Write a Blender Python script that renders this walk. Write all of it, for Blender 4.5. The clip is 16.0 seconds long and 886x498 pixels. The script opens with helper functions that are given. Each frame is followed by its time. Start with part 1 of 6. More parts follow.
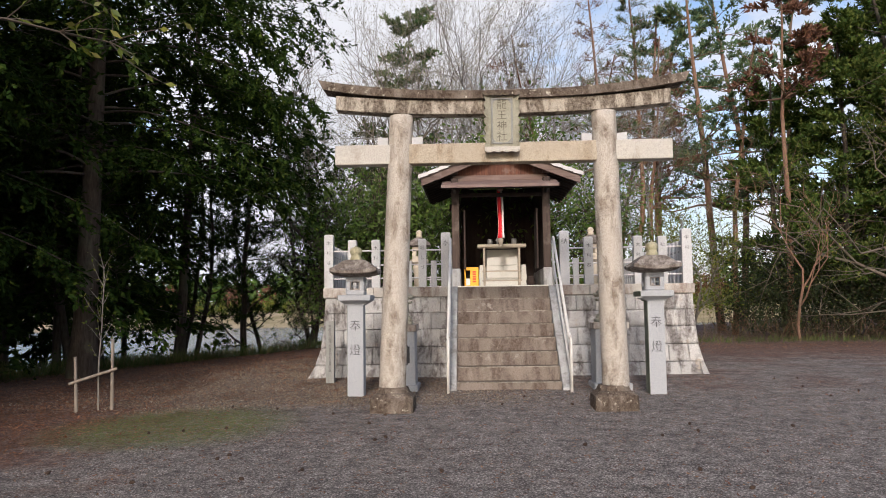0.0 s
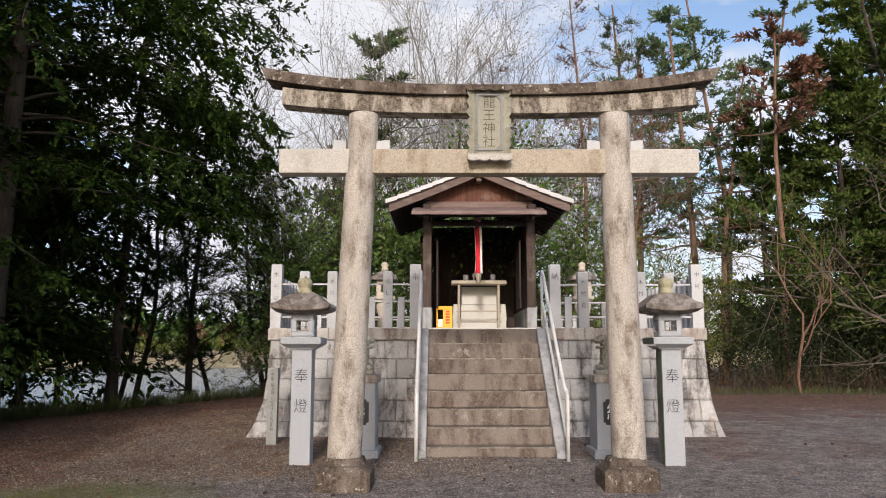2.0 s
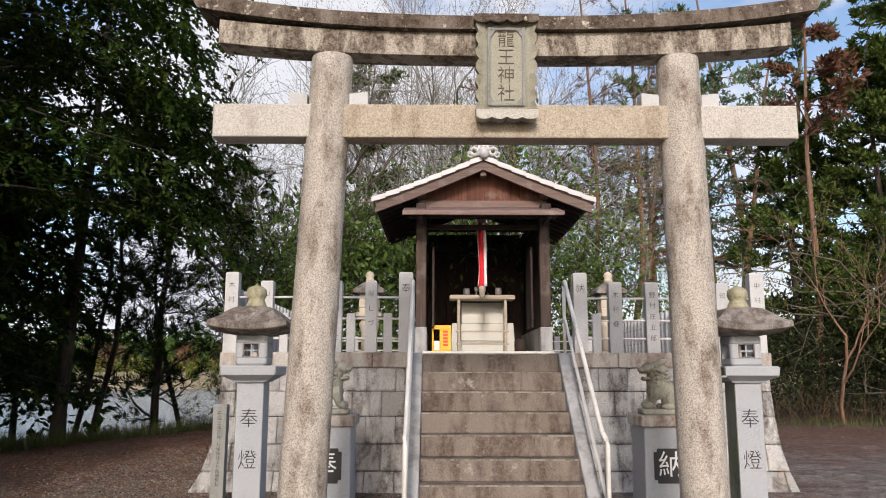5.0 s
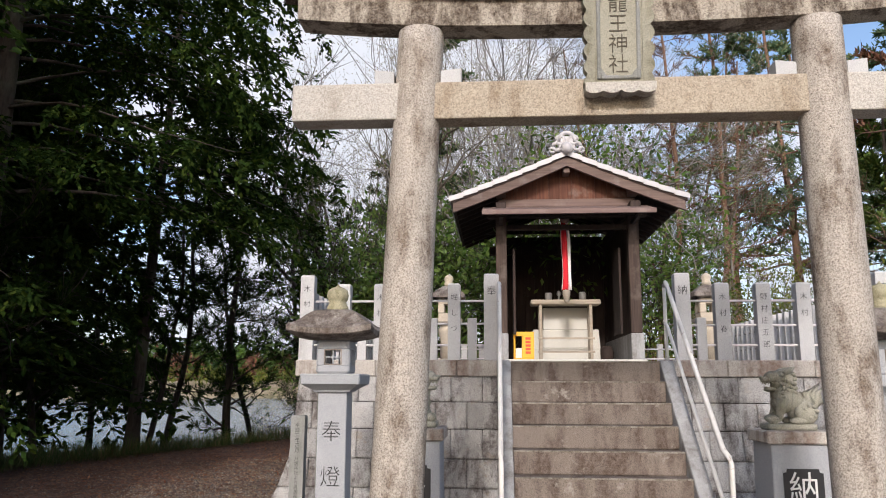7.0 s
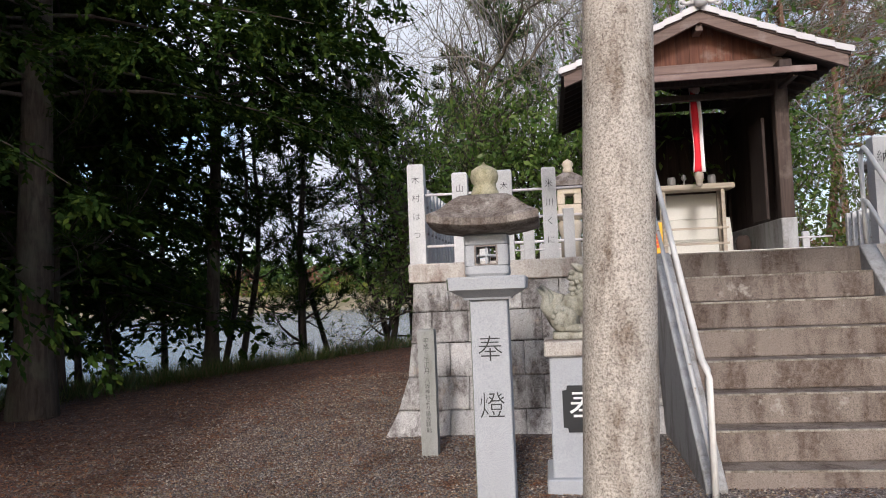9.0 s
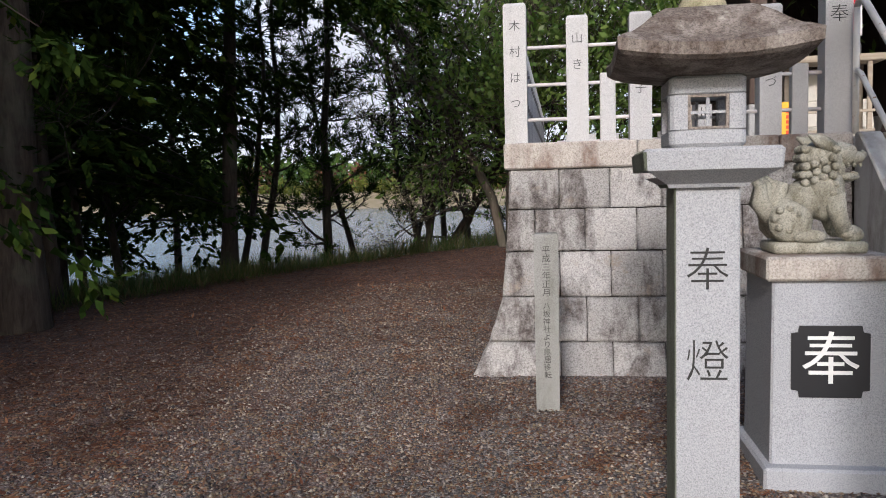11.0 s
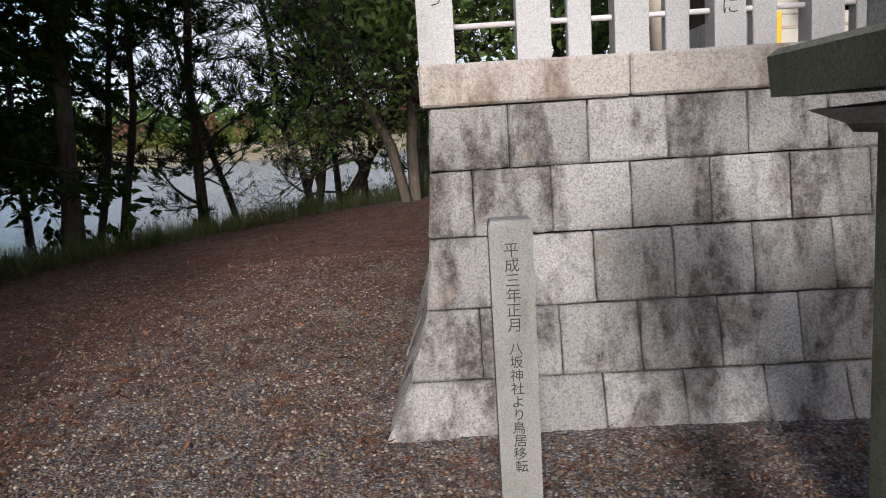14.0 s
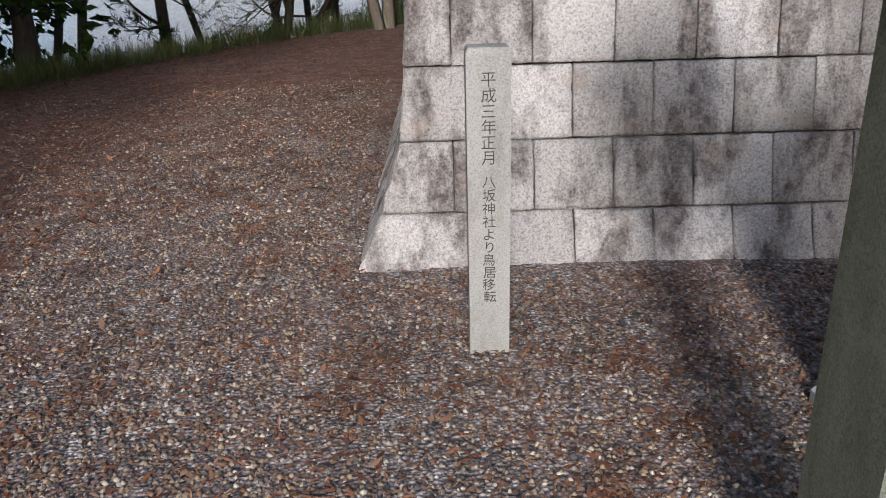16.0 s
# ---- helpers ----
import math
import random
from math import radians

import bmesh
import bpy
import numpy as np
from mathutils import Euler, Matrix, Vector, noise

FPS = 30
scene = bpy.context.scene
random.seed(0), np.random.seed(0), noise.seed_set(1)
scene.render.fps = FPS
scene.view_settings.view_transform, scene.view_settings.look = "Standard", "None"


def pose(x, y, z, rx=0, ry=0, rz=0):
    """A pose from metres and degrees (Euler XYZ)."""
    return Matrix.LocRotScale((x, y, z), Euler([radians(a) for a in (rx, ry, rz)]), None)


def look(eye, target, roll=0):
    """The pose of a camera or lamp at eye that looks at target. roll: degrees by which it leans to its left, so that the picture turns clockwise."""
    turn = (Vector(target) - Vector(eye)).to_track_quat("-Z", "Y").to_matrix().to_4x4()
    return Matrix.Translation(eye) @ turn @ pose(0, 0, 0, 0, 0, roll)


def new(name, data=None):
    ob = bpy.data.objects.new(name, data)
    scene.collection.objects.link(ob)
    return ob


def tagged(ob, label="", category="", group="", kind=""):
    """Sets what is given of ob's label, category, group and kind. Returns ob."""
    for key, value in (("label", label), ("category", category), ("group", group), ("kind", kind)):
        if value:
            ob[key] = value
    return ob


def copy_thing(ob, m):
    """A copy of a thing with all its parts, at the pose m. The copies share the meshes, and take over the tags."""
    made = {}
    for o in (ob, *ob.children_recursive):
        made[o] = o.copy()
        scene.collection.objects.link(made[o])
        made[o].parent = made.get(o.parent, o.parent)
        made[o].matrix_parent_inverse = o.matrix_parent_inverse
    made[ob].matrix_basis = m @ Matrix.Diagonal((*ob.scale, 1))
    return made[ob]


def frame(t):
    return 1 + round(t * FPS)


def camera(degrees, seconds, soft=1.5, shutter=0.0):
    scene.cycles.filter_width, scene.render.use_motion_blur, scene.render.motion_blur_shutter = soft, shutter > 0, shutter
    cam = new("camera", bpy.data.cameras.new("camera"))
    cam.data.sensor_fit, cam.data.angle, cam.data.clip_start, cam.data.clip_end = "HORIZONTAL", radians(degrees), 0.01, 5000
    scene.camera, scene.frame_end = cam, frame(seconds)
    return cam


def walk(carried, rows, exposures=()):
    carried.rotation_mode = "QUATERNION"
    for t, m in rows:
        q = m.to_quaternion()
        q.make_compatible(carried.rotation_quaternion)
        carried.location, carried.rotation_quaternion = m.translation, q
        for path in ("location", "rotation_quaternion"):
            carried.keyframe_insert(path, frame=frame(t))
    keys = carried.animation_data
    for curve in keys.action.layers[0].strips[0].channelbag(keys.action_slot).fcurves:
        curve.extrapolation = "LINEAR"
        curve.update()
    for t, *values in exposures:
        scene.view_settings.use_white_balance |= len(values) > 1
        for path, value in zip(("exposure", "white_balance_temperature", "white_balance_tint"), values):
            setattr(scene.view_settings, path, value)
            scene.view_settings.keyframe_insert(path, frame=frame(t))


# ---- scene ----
cam = camera(59.9, 16.0, soft=1.0)
PATH = [
    (0, (-0.138, -0.266, 1.449), (-0.214, 1.726, 1.611), -0.8),
    (0.5, (-0.115, 0.332, 1.477), (-0.162, 2.317, 1.711), -0.5),
    (1, (-0.131, 0.883, 1.48), (-0.131, 2.859, 1.787), -0.2),
    (1.5, (-0.173, 1.411, 1.502), (-0.198, 3.378, 1.864), -0.0),
    (2, (-0.231, 1.934, 1.531), (-0.226, 3.916, 1.798), -0.0),
    (2.5, (-0.275, 2.498, 1.557), (-0.314, 4.479, 1.828), 0.6),
    (3, (-0.309, 2.987, 1.59), (-0.28, 4.966, 1.88), 0.4),
    (3.5, (-0.234, 3.424, 1.594), (-0.224, 5.401, 1.896), 0.3),
    (4, (-0.21, 3.799, 1.608), (-0.206, 5.777, 1.904), 0.5),
    (4.2, (-0.191, 3.949, 1.625), (-0.18, 5.925, 1.931), 0.3),
    (6.5, (-0.457, 4.856, 1.665), (-0.47, 6.829, 1.993), -0.9),
    (7, (-0.549, 5.057, 1.65), (-0.693, 7.023, 1.993), 0.2),
    (7.5, (-0.796, 5.34, 1.616), (-0.929, 7.301, 1.984), 0.0),
    (8, (-0.986, 5.7, 1.635), (-1.212, 7.657, 1.976), -0.8),
    (8.5, (-1.257, 6.078, 1.661), (-1.593, 8.036, 1.895), -0.7),
    (9, (-1.554, 6.518, 1.643), (-1.825, 8.497, 1.75), -2.3),
    (9.5, (-1.734, 7.021, 1.635), (-2.122, 8.983, 1.62), -1.9),
    (10, (-2.018, 7.475, 1.617), (-2.351, 9.444, 1.523), -1.7),
    (12.3, (-2.83, 9.546, 1.562), (-3.114, 11.502, 1.261), -1.4),
    (12.5, (-2.835, 9.674, 1.582), (-3.08, 11.63, 1.247), -2.2),
    (13, (-2.793, 10.015, 1.601), (-3.031, 11.975, 1.286), -2.8),
    (13.5, (-2.785, 10.302, 1.608), (-2.956, 12.277, 1.339), -3.1),
    (14, (-2.786, 10.534, 1.612), (-2.838, 12.511, 1.312), -3.5),
    (14.5, (-2.773, 10.645, 1.608), (-2.827, 12.581, 1.107), -3.2),
    (15, (-2.735, 10.625, 1.599), (-2.807, 12.531, 0.997), -3.6),
    (15.5, (-2.768, 10.601, 1.566), (-2.79, 12.49, 0.907), -2.5),
    (16, (-2.792, 10.578, 1.588), (-2.788, 12.446, 0.873), -1.6),
]
walk(cam, [(t, look(eye, target, roll)) for t, eye, target, roll in PATH], [(0.0, 0.3, 6350, 13), (4.0, 0.3, 6350, 13), (7.0, 0.33, 6150, 13), (10.0, 0.33, 5950, 13), (12.5, 0.32, 6000, 13), (13.5, 0.20, 6000, 13), (14.0, 0.38, 6000, 13), (15.0, 0.70, 5900, 13), (16.0, 0.74, 5900, 13)])

# ---- world, sun ----
SUN_ELEV, SUN_AZ = 26.0, -4.5      # sun behind the walker; azimuth of its ground bearing off the -y axis
world = bpy.data.worlds.new("sky")
scene.world = world
world.use_nodes = True
wn = world.node_tree
sky = wn.nodes.new("ShaderNodeTexSky")
sky.sky_type, sky.sun_disc = "NISHITA", False
sky.sun_elevation, sky.sun_rotation = radians(SUN_ELEV), radians(180 - SUN_AZ)
sky.air_density, sky.dust_density, sky.ozone_density = 1.0, 2.0, 1.0
wn.links.new(sky.outputs[0], wn.nodes["Background"].inputs[0])
wn.nodes["Background"].inputs[1].default_value = 0.165
sun_data = bpy.data.lights.new("sun", "SUN")
sun_data.energy, sun_data.angle, sun_data.color = 2.5, radians(8.0), (1.0, 0.92, 0.84)
sun_lamp = new("sun", sun_data)
sun_from = Vector((math.sin(radians(SUN_AZ)) * math.cos(radians(SUN_ELEV)),
                   -math.cos(radians(SUN_AZ)) * math.cos(radians(SUN_ELEV)), math.sin(radians(SUN_ELEV))))
sun_lamp.matrix_world = look(sun_from * 60, (0, 0, 0))

# ---- materials ----


class Nodes:
    """A small writer of node materials; colours are linear."""

    def __init__(self, name):
        self.m = bpy.data.materials.new(name)
        self.m.use_nodes = True
        self.t = self.m.node_tree
        self.b = self.t.nodes["Principled BSDF"]
        self.pos = self.t.nodes.new("ShaderNodeNewGeometry").outputs["Position"]

    def put(self, kind, **settings):
        n = self.t.nodes.new(kind)
        for k, v in settings.items():
            if k in n.inputs:
                n.inputs[k].default_value = v
        return n

    def link(self, a, b):
        self.t.links.new(a, b)

    def scaled(self, sx, sy, sz):
        n = self.t.nodes.new("ShaderNodeVectorMath")
        n.operation = "MULTIPLY"
        self.link(self.pos, n.inputs[0])
        n.inputs[1].default_value = (sx, sy, sz)
        return n.outputs[0]

    def noise(self, scale, detail=4.0, rough=0.55, vector=None, distort=0.0):
        n = self.put("ShaderNodeTexNoise", Scale=scale, Detail=detail, Roughness=rough, Distortion=distort)
        self.link(vector or self.pos, n.inputs["Vector"])
        return n.outputs["Fac"]

    def cells(self, scale, vector=None, out="Color"):
        n = self.put("ShaderNodeTexVoronoi", Scale=scale)
        self.link(vector or self.pos, n.inputs["Vector"])
        return n.outputs[out]

    def ramp(self, fac, stops):
        n = self.t.nodes.new("ShaderNodeValToRGB")
        e = n.color_ramp.elements
        while len(e) < len(stops):
            e.new(0.5)
        for el, (p, c) in zip(e, stops):
            el.position = p
            el.color = (*c, 1) if not isinstance(c, (int, float)) else (c, c, c, 1)
        self.link(fac, n.inputs[0])
        return n.outputs[0]

    def mix(self, fac, a, b, mode="MIX"):
        n = self.t.nodes.new("ShaderNodeMix")
        n.data_type, n.blend_type = "RGBA", mode
        if isinstance(fac, (int, float)):
            n.inputs[0].default_value = fac
        else:
            self.link(fac, n.inputs[0])
        for sock, v in ((n.inputs[6], a), (n.inputs[7], b)):
            if isinstance(v, tuple):
                sock.default_value = (*v, 1)
            else:
                self.link(v, sock)
        return n.outputs[2]

    def rand(self):
        return self.t.nodes.new("ShaderNodeObjectInfo").outputs["Random"]

    def island(self):
        return self.t.nodes.new("ShaderNodeNewGeometry").outputs["Random Per Island"]

    def z(self):
        n = self.t.nodes.new("ShaderNodeSeparateXYZ")
        self.link(self.pos, n.inputs[0])
        return n.outputs[2]

    def done(self, colour, rough=0.8, bump=None, strength=0.4, distance=0.01, metal=0.0, spec=0.4):
        if isinstance(colour, tuple):
            self.b.inputs["Base Color"].default_value = (*colour, 1)
        else:
            self.link(colour, self.b.inputs["Base Color"])
        if isinstance(rough, (int, float)):
            self.b.inputs["Roughness"].default_value = rough
        else:
            self.link(rough, self.b.inputs["Roughness"])
        self.b.inputs["Metallic"].default_value = metal
        self.b.inputs["Specular IOR Level"].default_value = spec
        if bump is not None:
            n = self.put("ShaderNodeBump", Strength=strength, Distance=distance)
            self.link(bump, n.inputs["Height"])
            self.link(n.outputs[0], self.b.inputs["Normal"])
        return self.m


def granite(name, light, dark, stain, stain_at=(0.52, 0.68), speck=140.0, patch=1.6, moss=None, spots=3.3, rough_bump=30.0, bump=0.5, vary=0.25, deep=0.012, dark_at=0.36):
    """Speckled granite with shaped stains that run downwards, and lichen or moss where given."""
    n = Nodes(name)
    grain = n.ramp(n.noise(speck * 0.8, 3, 0.75), [(dark_at, dark), (dark_at + 0.13, light), (0.66, tuple(min(1, c * 1.3) for c in light))])
    fine = n.ramp(n.cells(speck * 1.6), [(0.1, dark), (0.5, light), (0.95, tuple(min(1, c * 1.2) for c in light))])
    base = n.mix(0.4, grain, fine)
    tone = n.mix(n.ramp(n.rand(), [(0, 0.0), (1, 1.0)]), (1 - vary,) * 3, (1.0, 1.0, 1.0))
    base = n.mix(1.0, base, tone, "MULTIPLY")
    st = n.ramp(n.noise(patch, 7, 0.62, n.scaled(1.3, 1.3, 0.42), 0.25), [(stain_at[0], 0.0), (stain_at[1], 1.0)])
    st = n.mix(1.0, st, n.ramp(n.noise(22, 5, 0.7), [(0.3, 0.35), (0.62, 1.0)]), "MULTIPLY")
    col = n.mix(st, base, n.mix(1.0, base, stain, "MULTIPLY"))
    if moss:
        mk = n.ramp(n.noise(spots, 6, 0.65), [(moss[1], 0.0), (moss[1] + 0.1, 1.0)])
        col = n.mix(n.mix(1.0, mk, n.ramp(n.noise(40, 4), [(0.35, 0.2), (0.6, 0.9)]), "MULTIPLY"), col, moss[0])
    h = n.mix(0.5, n.noise(rough_bump, 9, 0.8), n.noise(speck * 0.8, 3, 0.75))
    return n.done(col, 0.88, h, bump, deep, spec=0.25)


def timber(name, a, b, along="z", rough=0.8, worn=(0.3, 0.27, 0.24), amount=0.35):
    n = Nodes(name)
    sc = {"z": (26, 26, 1.4), "x": (1.4, 26, 26), "y": (26, 1.4, 26)}[along]
    g = n.noise(1.0, 6, 0.6, n.scaled(*sc), 0.6)
    col = n.mix(n.ramp(g, [(0.3, 0.0), (0.7, 1.0)]), a, b)
    wear = n.ramp(n.noise(3.0, 5, 0.65), [(0.52, 0.0), (0.7, amount)])
    col = n.mix(wear, col, worn)
    col = n.mix(1.0, col, n.mix(n.rand(), (0.8, 0.8, 0.8), (1.1, 1.1, 1.1)), "MULTIPLY")
    return n.done(col, rough, g, 0.35, 0.006, spec=0.3)


def leafage(name, colours, rough=0.55, through_light=0.25, spec=0.25):
    """Leaves: each one takes its tint from a short row of colours; some light passes through."""
    n = Nodes(name)
    steps = [(i / max(1, len(colours) - 1), c) for i, c in enumerate(colours)]
    col = n.ramp(n.island(), steps)
    big = n.ramp(n.noise(0.7, 3), [(0.35, 0.62), (0.65, 1.2)])
    col = n.mix(1.0, col, big, "MULTIPLY")
    n.done(col, rough, spec=spec)
    tr = n.put("ShaderNodeBsdfTranslucent")
    n.link(n.mix(1.0, col, (1.25, 1.3, 0.7), "MULTIPLY"), tr.inputs[0])
    mx = n.put("ShaderNodeMixShader")
    mx.inputs[0].default_value = through_light
    n.link(n.b.outputs[0], mx.inputs[1])
    n.link(tr.outputs[0], mx.inputs[2])
    n.link(mx.outputs[0], n.t.nodes["Material Output"].inputs[0])
    return n.m


def bark(name, a, b, scale=1.0):
    n = Nodes(name)
    g = n.noise(1.0, 6, 0.65, n.scaled(16 * scale, 16 * scale, 3.0 * scale), 0.8)
    col = n.mix(n.ramp(g, [(0.32, 0.0), (0.68, 1.0)]), a, b)
    col = n.mix(n.ramp(n.noise(1.8, 4), [(0.5, 0.0), (0.72, 0.5)]), col, (0.12, 0.13, 0.09))
    return n.done(col, 0.92, g, 0.9, 0.03, spec=0.2)


def plain(name, c, rough=0.6, metal=0.0, var=0.12, scale=9.0, spec=0.4):
    n = Nodes(name)
    k = n.noise(scale, 5, 0.6)
    col = n.mix(k, tuple(x * (1 - var) for x in c), tuple(min(1, x * (1 + var)) for x in c))
    return n.done(col, rough, n.noise(scale * 6, 3), 0.12, 0.004, metal, spec)


GRANITE_TORII = granite("torii_granite", (0.51, 0.46, 0.395), (0.17, 0.138, 0.115), (0.40, 0.34, 0.295), (0.49, 0.64), 100, 4.6, bump=1.0, vary=0.02, rough_bump=60, deep=0.016, dark_at=0.385)
GRANITE_TIE = granite("tan_beam_granite", (0.41, 0.35, 0.27), (0.19, 0.155, 0.115), (0.55, 0.47, 0.39), (0.50, 0.66), 100, 3.4, bump=0.7, vary=0.02, dark_at=0.385)
GRANITE_END = granite("pale_beam_granite", (0.48, 0.45, 0.40), (0.26, 0.235, 0.205), (0.62, 0.56, 0.49), (0.52, 0.70), 110, 3.0, bump=0.6, vary=0.02, dark_at=0.38)
GRANITE_LINTEL = granite("streaked_lintel_granite", (0.40, 0.355, 0.29), (0.15, 0.122, 0.10), (0.20, 0.16, 0.135), (0.46, 0.54), 95, 3.8, bump=0.9, vary=0.02, dark_at=0.385)
GRANITE_KASAGI = granite("weathered_top_granite", (0.20, 0.163, 0.13), (0.062, 0.048, 0.038), (0.27, 0.215, 0.18), (0.36, 0.52), 95, 3.4, ((0.62, 0.58, 0.47), 0.585), bump=0.8, vary=0.05, spots=17)
GRANITE_GREY = granite("lantern_granite", (0.375, 0.385, 0.40), (0.19, 0.195, 0.205), (0.62, 0.62, 0.60), (0.6, 0.8), 210, 1.4, bump=0.2, vary=0.06)
GRANITE_ROOF = granite("mossy_lantern_granite", (0.27, 0.238, 0.21), (0.10, 0.086, 0.076), (0.38, 0.33, 0.30), (0.42, 0.56), 130, 6.0, ((0.42, 0.40, 0.34), 0.60), bump=0.7, vary=0.05, spots=9)
GRANITE_FINIAL = granite("olive_mossy_granite", (0.37, 0.34, 0.23), (0.19, 0.172, 0.11), (0.5, 0.48, 0.36), (0.48, 0.62), 150, 8.0, ((0.17, 0.18, 0.09), 0.56), bump=0.4, vary=0.05, spots=14)
# green algae film; the shade of the lakeward side is in this colour too
GRANITE_MOSSY_SHADED = granite("green_filmed_shaded_granite", (0.19, 0.205, 0.165), (0.10, 0.112, 0.086), (0.55, 0.58, 0.48), (0.46, 0.62), 190, 3.0, ((0.24, 0.25, 0.22), 0.60), bump=0.3, vary=0.05, spots=6)
GRANITE_WALL = granite("wall_granite", (0.57, 0.55, 0.52), (0.245, 0.23, 0.217), (0.27, 0.235, 0.225), (0.465, 0.59), 105, 4.2, ((0.40, 0.33, 0.26), 0.58), bump=1.0, vary=0.28, rough_bump=30, deep=0.026, spots=4.2, dark_at=0.375)
GRANITE_COPING = granite("coping_granite", (0.50, 0.46, 0.41), (0.25, 0.22, 0.19), (0.42, 0.31, 0.27), (0.45, 0.60), 110, 3.0, bump=0.5, vary=0.15)
GRANITE_POST = granite("fence_post_granite", (0.50, 0.495, 0.485), (0.29, 0.285, 0.28), (0.72, 0.70, 0.66), (0.58, 0.78), 230, 2.0, bump=0.15, vary=0.18)
GRANITE_TAN = granite("tan_lantern_granite", (0.52, 0.45, 0.35), (0.36, 0.30, 0.23), (0.75, 0.72, 0.64), (0.55, 0.75), 180, 2.0, bump=0.2, vary=0.05)
GRANITE_STELE = granite("marker_granite", (0.27, 0.27, 0.255), (0.165, 0.165, 0.152), (0.62, 0.62, 0.56), (0.48, 0.66), 190, 4.0, ((0.22, 0.21, 0.13), 0.62), bump=0.3, vary=0.02)
GRANITE_TABLET = granite("pale_tablet_stone", (0.33, 0.315, 0.25), (0.19, 0.178, 0.135), (0.50, 0.48, 0.40), (0.46, 0.64), 150, 3.0, bump=0.3, vary=0.03)
GRANITE_LION = granite("carved_lion_granite", (0.38, 0.365, 0.30), (0.18, 0.172, 0.14), (0.45, 0.43, 0.37), (0.46, 0.62), 150, 5.0, ((0.26, 0.26, 0.17), 0.60), bump=0.5, vary=0.05)
CONCRETE_STEP = granite("weathered_step_concrete", (0.245, 0.203, 0.17), (0.11, 0.088, 0.074), (0.40, 0.34, 0.31), (0.42, 0.58), 130, 3.2, ((0.34, 0.31, 0.27), 0.61), bump=0.7, vary=0.16, rough_bump=24, deep=0.02, spots=5)
CONCRETE_EDGE = granite("worn_step_edge", (0.34, 0.305, 0.26), (0.17, 0.15, 0.125), (0.45, 0.40, 0.36), (0.42, 0.55), 130, 7.0, bump=0.7, vary=0.2)
CONCRETE_PALE = granite("pale_concrete", (0.38, 0.375, 0.365), (0.27, 0.265, 0.255), (0.52, 0.49, 0.46), (0.44, 0.62), 200, 3.5, bump=0.4, vary=0.06)
WHITE_CEMENT = granite("white_cement", (0.58, 0.56, 0.50), (0.46, 0.44, 0.40), (0.78, 0.76, 0.70), (0.55, 0.75), 260, 2.2, bump=0.15, vary=0.04)
MORTAR = plain("dark_joint_earth", (0.07, 0.06, 0.05), 0.95)
DARK_PANEL = plain("black_polished_panel", (0.018, 0.018, 0.02), 0.45)
WHITE_INK = plain("white_inlay", (0.72, 0.72, 0.70), 0.7, var=0.05)
BLACK_INK = plain("black_carved_paint", (0.035, 0.034, 0.033), 0.85, var=0.2)
# dark tone for cut strokes, their shadow put into the colour
CARVED = plain("carved_shadow_stone", (0.095, 0.08, 0.06), 0.9, var=0.25, scale=30)
CARVED_GREY = plain("faded_carved_paint", (0.032, 0.030, 0.026), 0.9, var=0.25, scale=30)
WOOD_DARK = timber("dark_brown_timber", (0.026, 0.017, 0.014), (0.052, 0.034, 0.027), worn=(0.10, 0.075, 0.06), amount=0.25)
WOOD_POST = timber("weathered_post_timber", (0.045, 0.029, 0.023), (0.10, 0.068, 0.052), "z", worn=(0.22, 0.18, 0.15), amount=0.5)
WOOD_BARGE = timber("greyed_barge_timber", (0.10, 0.066, 0.055), (0.17, 0.12, 0.10), "x", worn=(0.27, 0.23, 0.21), amount=0.45)
WOOD_GABLE = timber("red_brown_gable_boards", (0.075, 0.028, 0.018), (0.145, 0.06, 0.036), "z")
WOOD_CANOPY = timber("brown_canopy_board", (0.15, 0.10, 0.085), (0.21, 0.145, 0.125), "x", worn=(0.3, 0.24, 0.21), amount=0.4)
WOOD_TABLE = timber("pale_weathered_table_wood", (0.30, 0.25, 0.19), (0.44, 0.38, 0.30), "x", amount=0.3)
WOOD_STAKE = timber("greyed_stake_wood", (0.17, 0.135, 0.105), (0.30, 0.25, 0.20), "z", amount=0.3)
ROOF_TILE = plain("silver_grey_roof_tile", (0.45, 0.43, 0.43), 0.42, var=0.18, scale=5, spec=0.5)
RED_CLOTH = plain("red_cloth", (0.62, 0.018, 0.028), 0.85, var=0.15)
WHITE_CLOTH = plain("white_cloth", (0.74, 0.70, 0.68), 0.9, var=0.08)
ROPE = plain("faded_rope", (0.30, 0.20, 0.17), 0.95, var=0.3, scale=40)
YELLOW = plain("yellow_crate_plastic", (0.78, 0.40, 0.02), 0.42, var=0.06)
RED_MARK = plain("red_crate_print", (0.60, 0.06, 0.015), 0.5)
CERAMIC = plain("grey_ceramic", (0.20, 0.19, 0.18), 0.4)


def pipe_paint():
    n = Nodes("chipped_white_pipe_paint")
    rust = n.ramp(n.noise(14, 6, 0.7), [(0.62, 0.0), (0.68, 1.0)])
    grime = n.ramp(n.noise(5, 5, 0.7), [(0.35, 0.0), (0.75, 0.6)])
    col = n.mix(grime, (0.68, 0.655, 0.61), (0.42, 0.40, 0.37))
    return n.done(n.mix(rust, col, (0.26, 0.15, 0.07)), 0.55, rust, 0.3, 0.003)


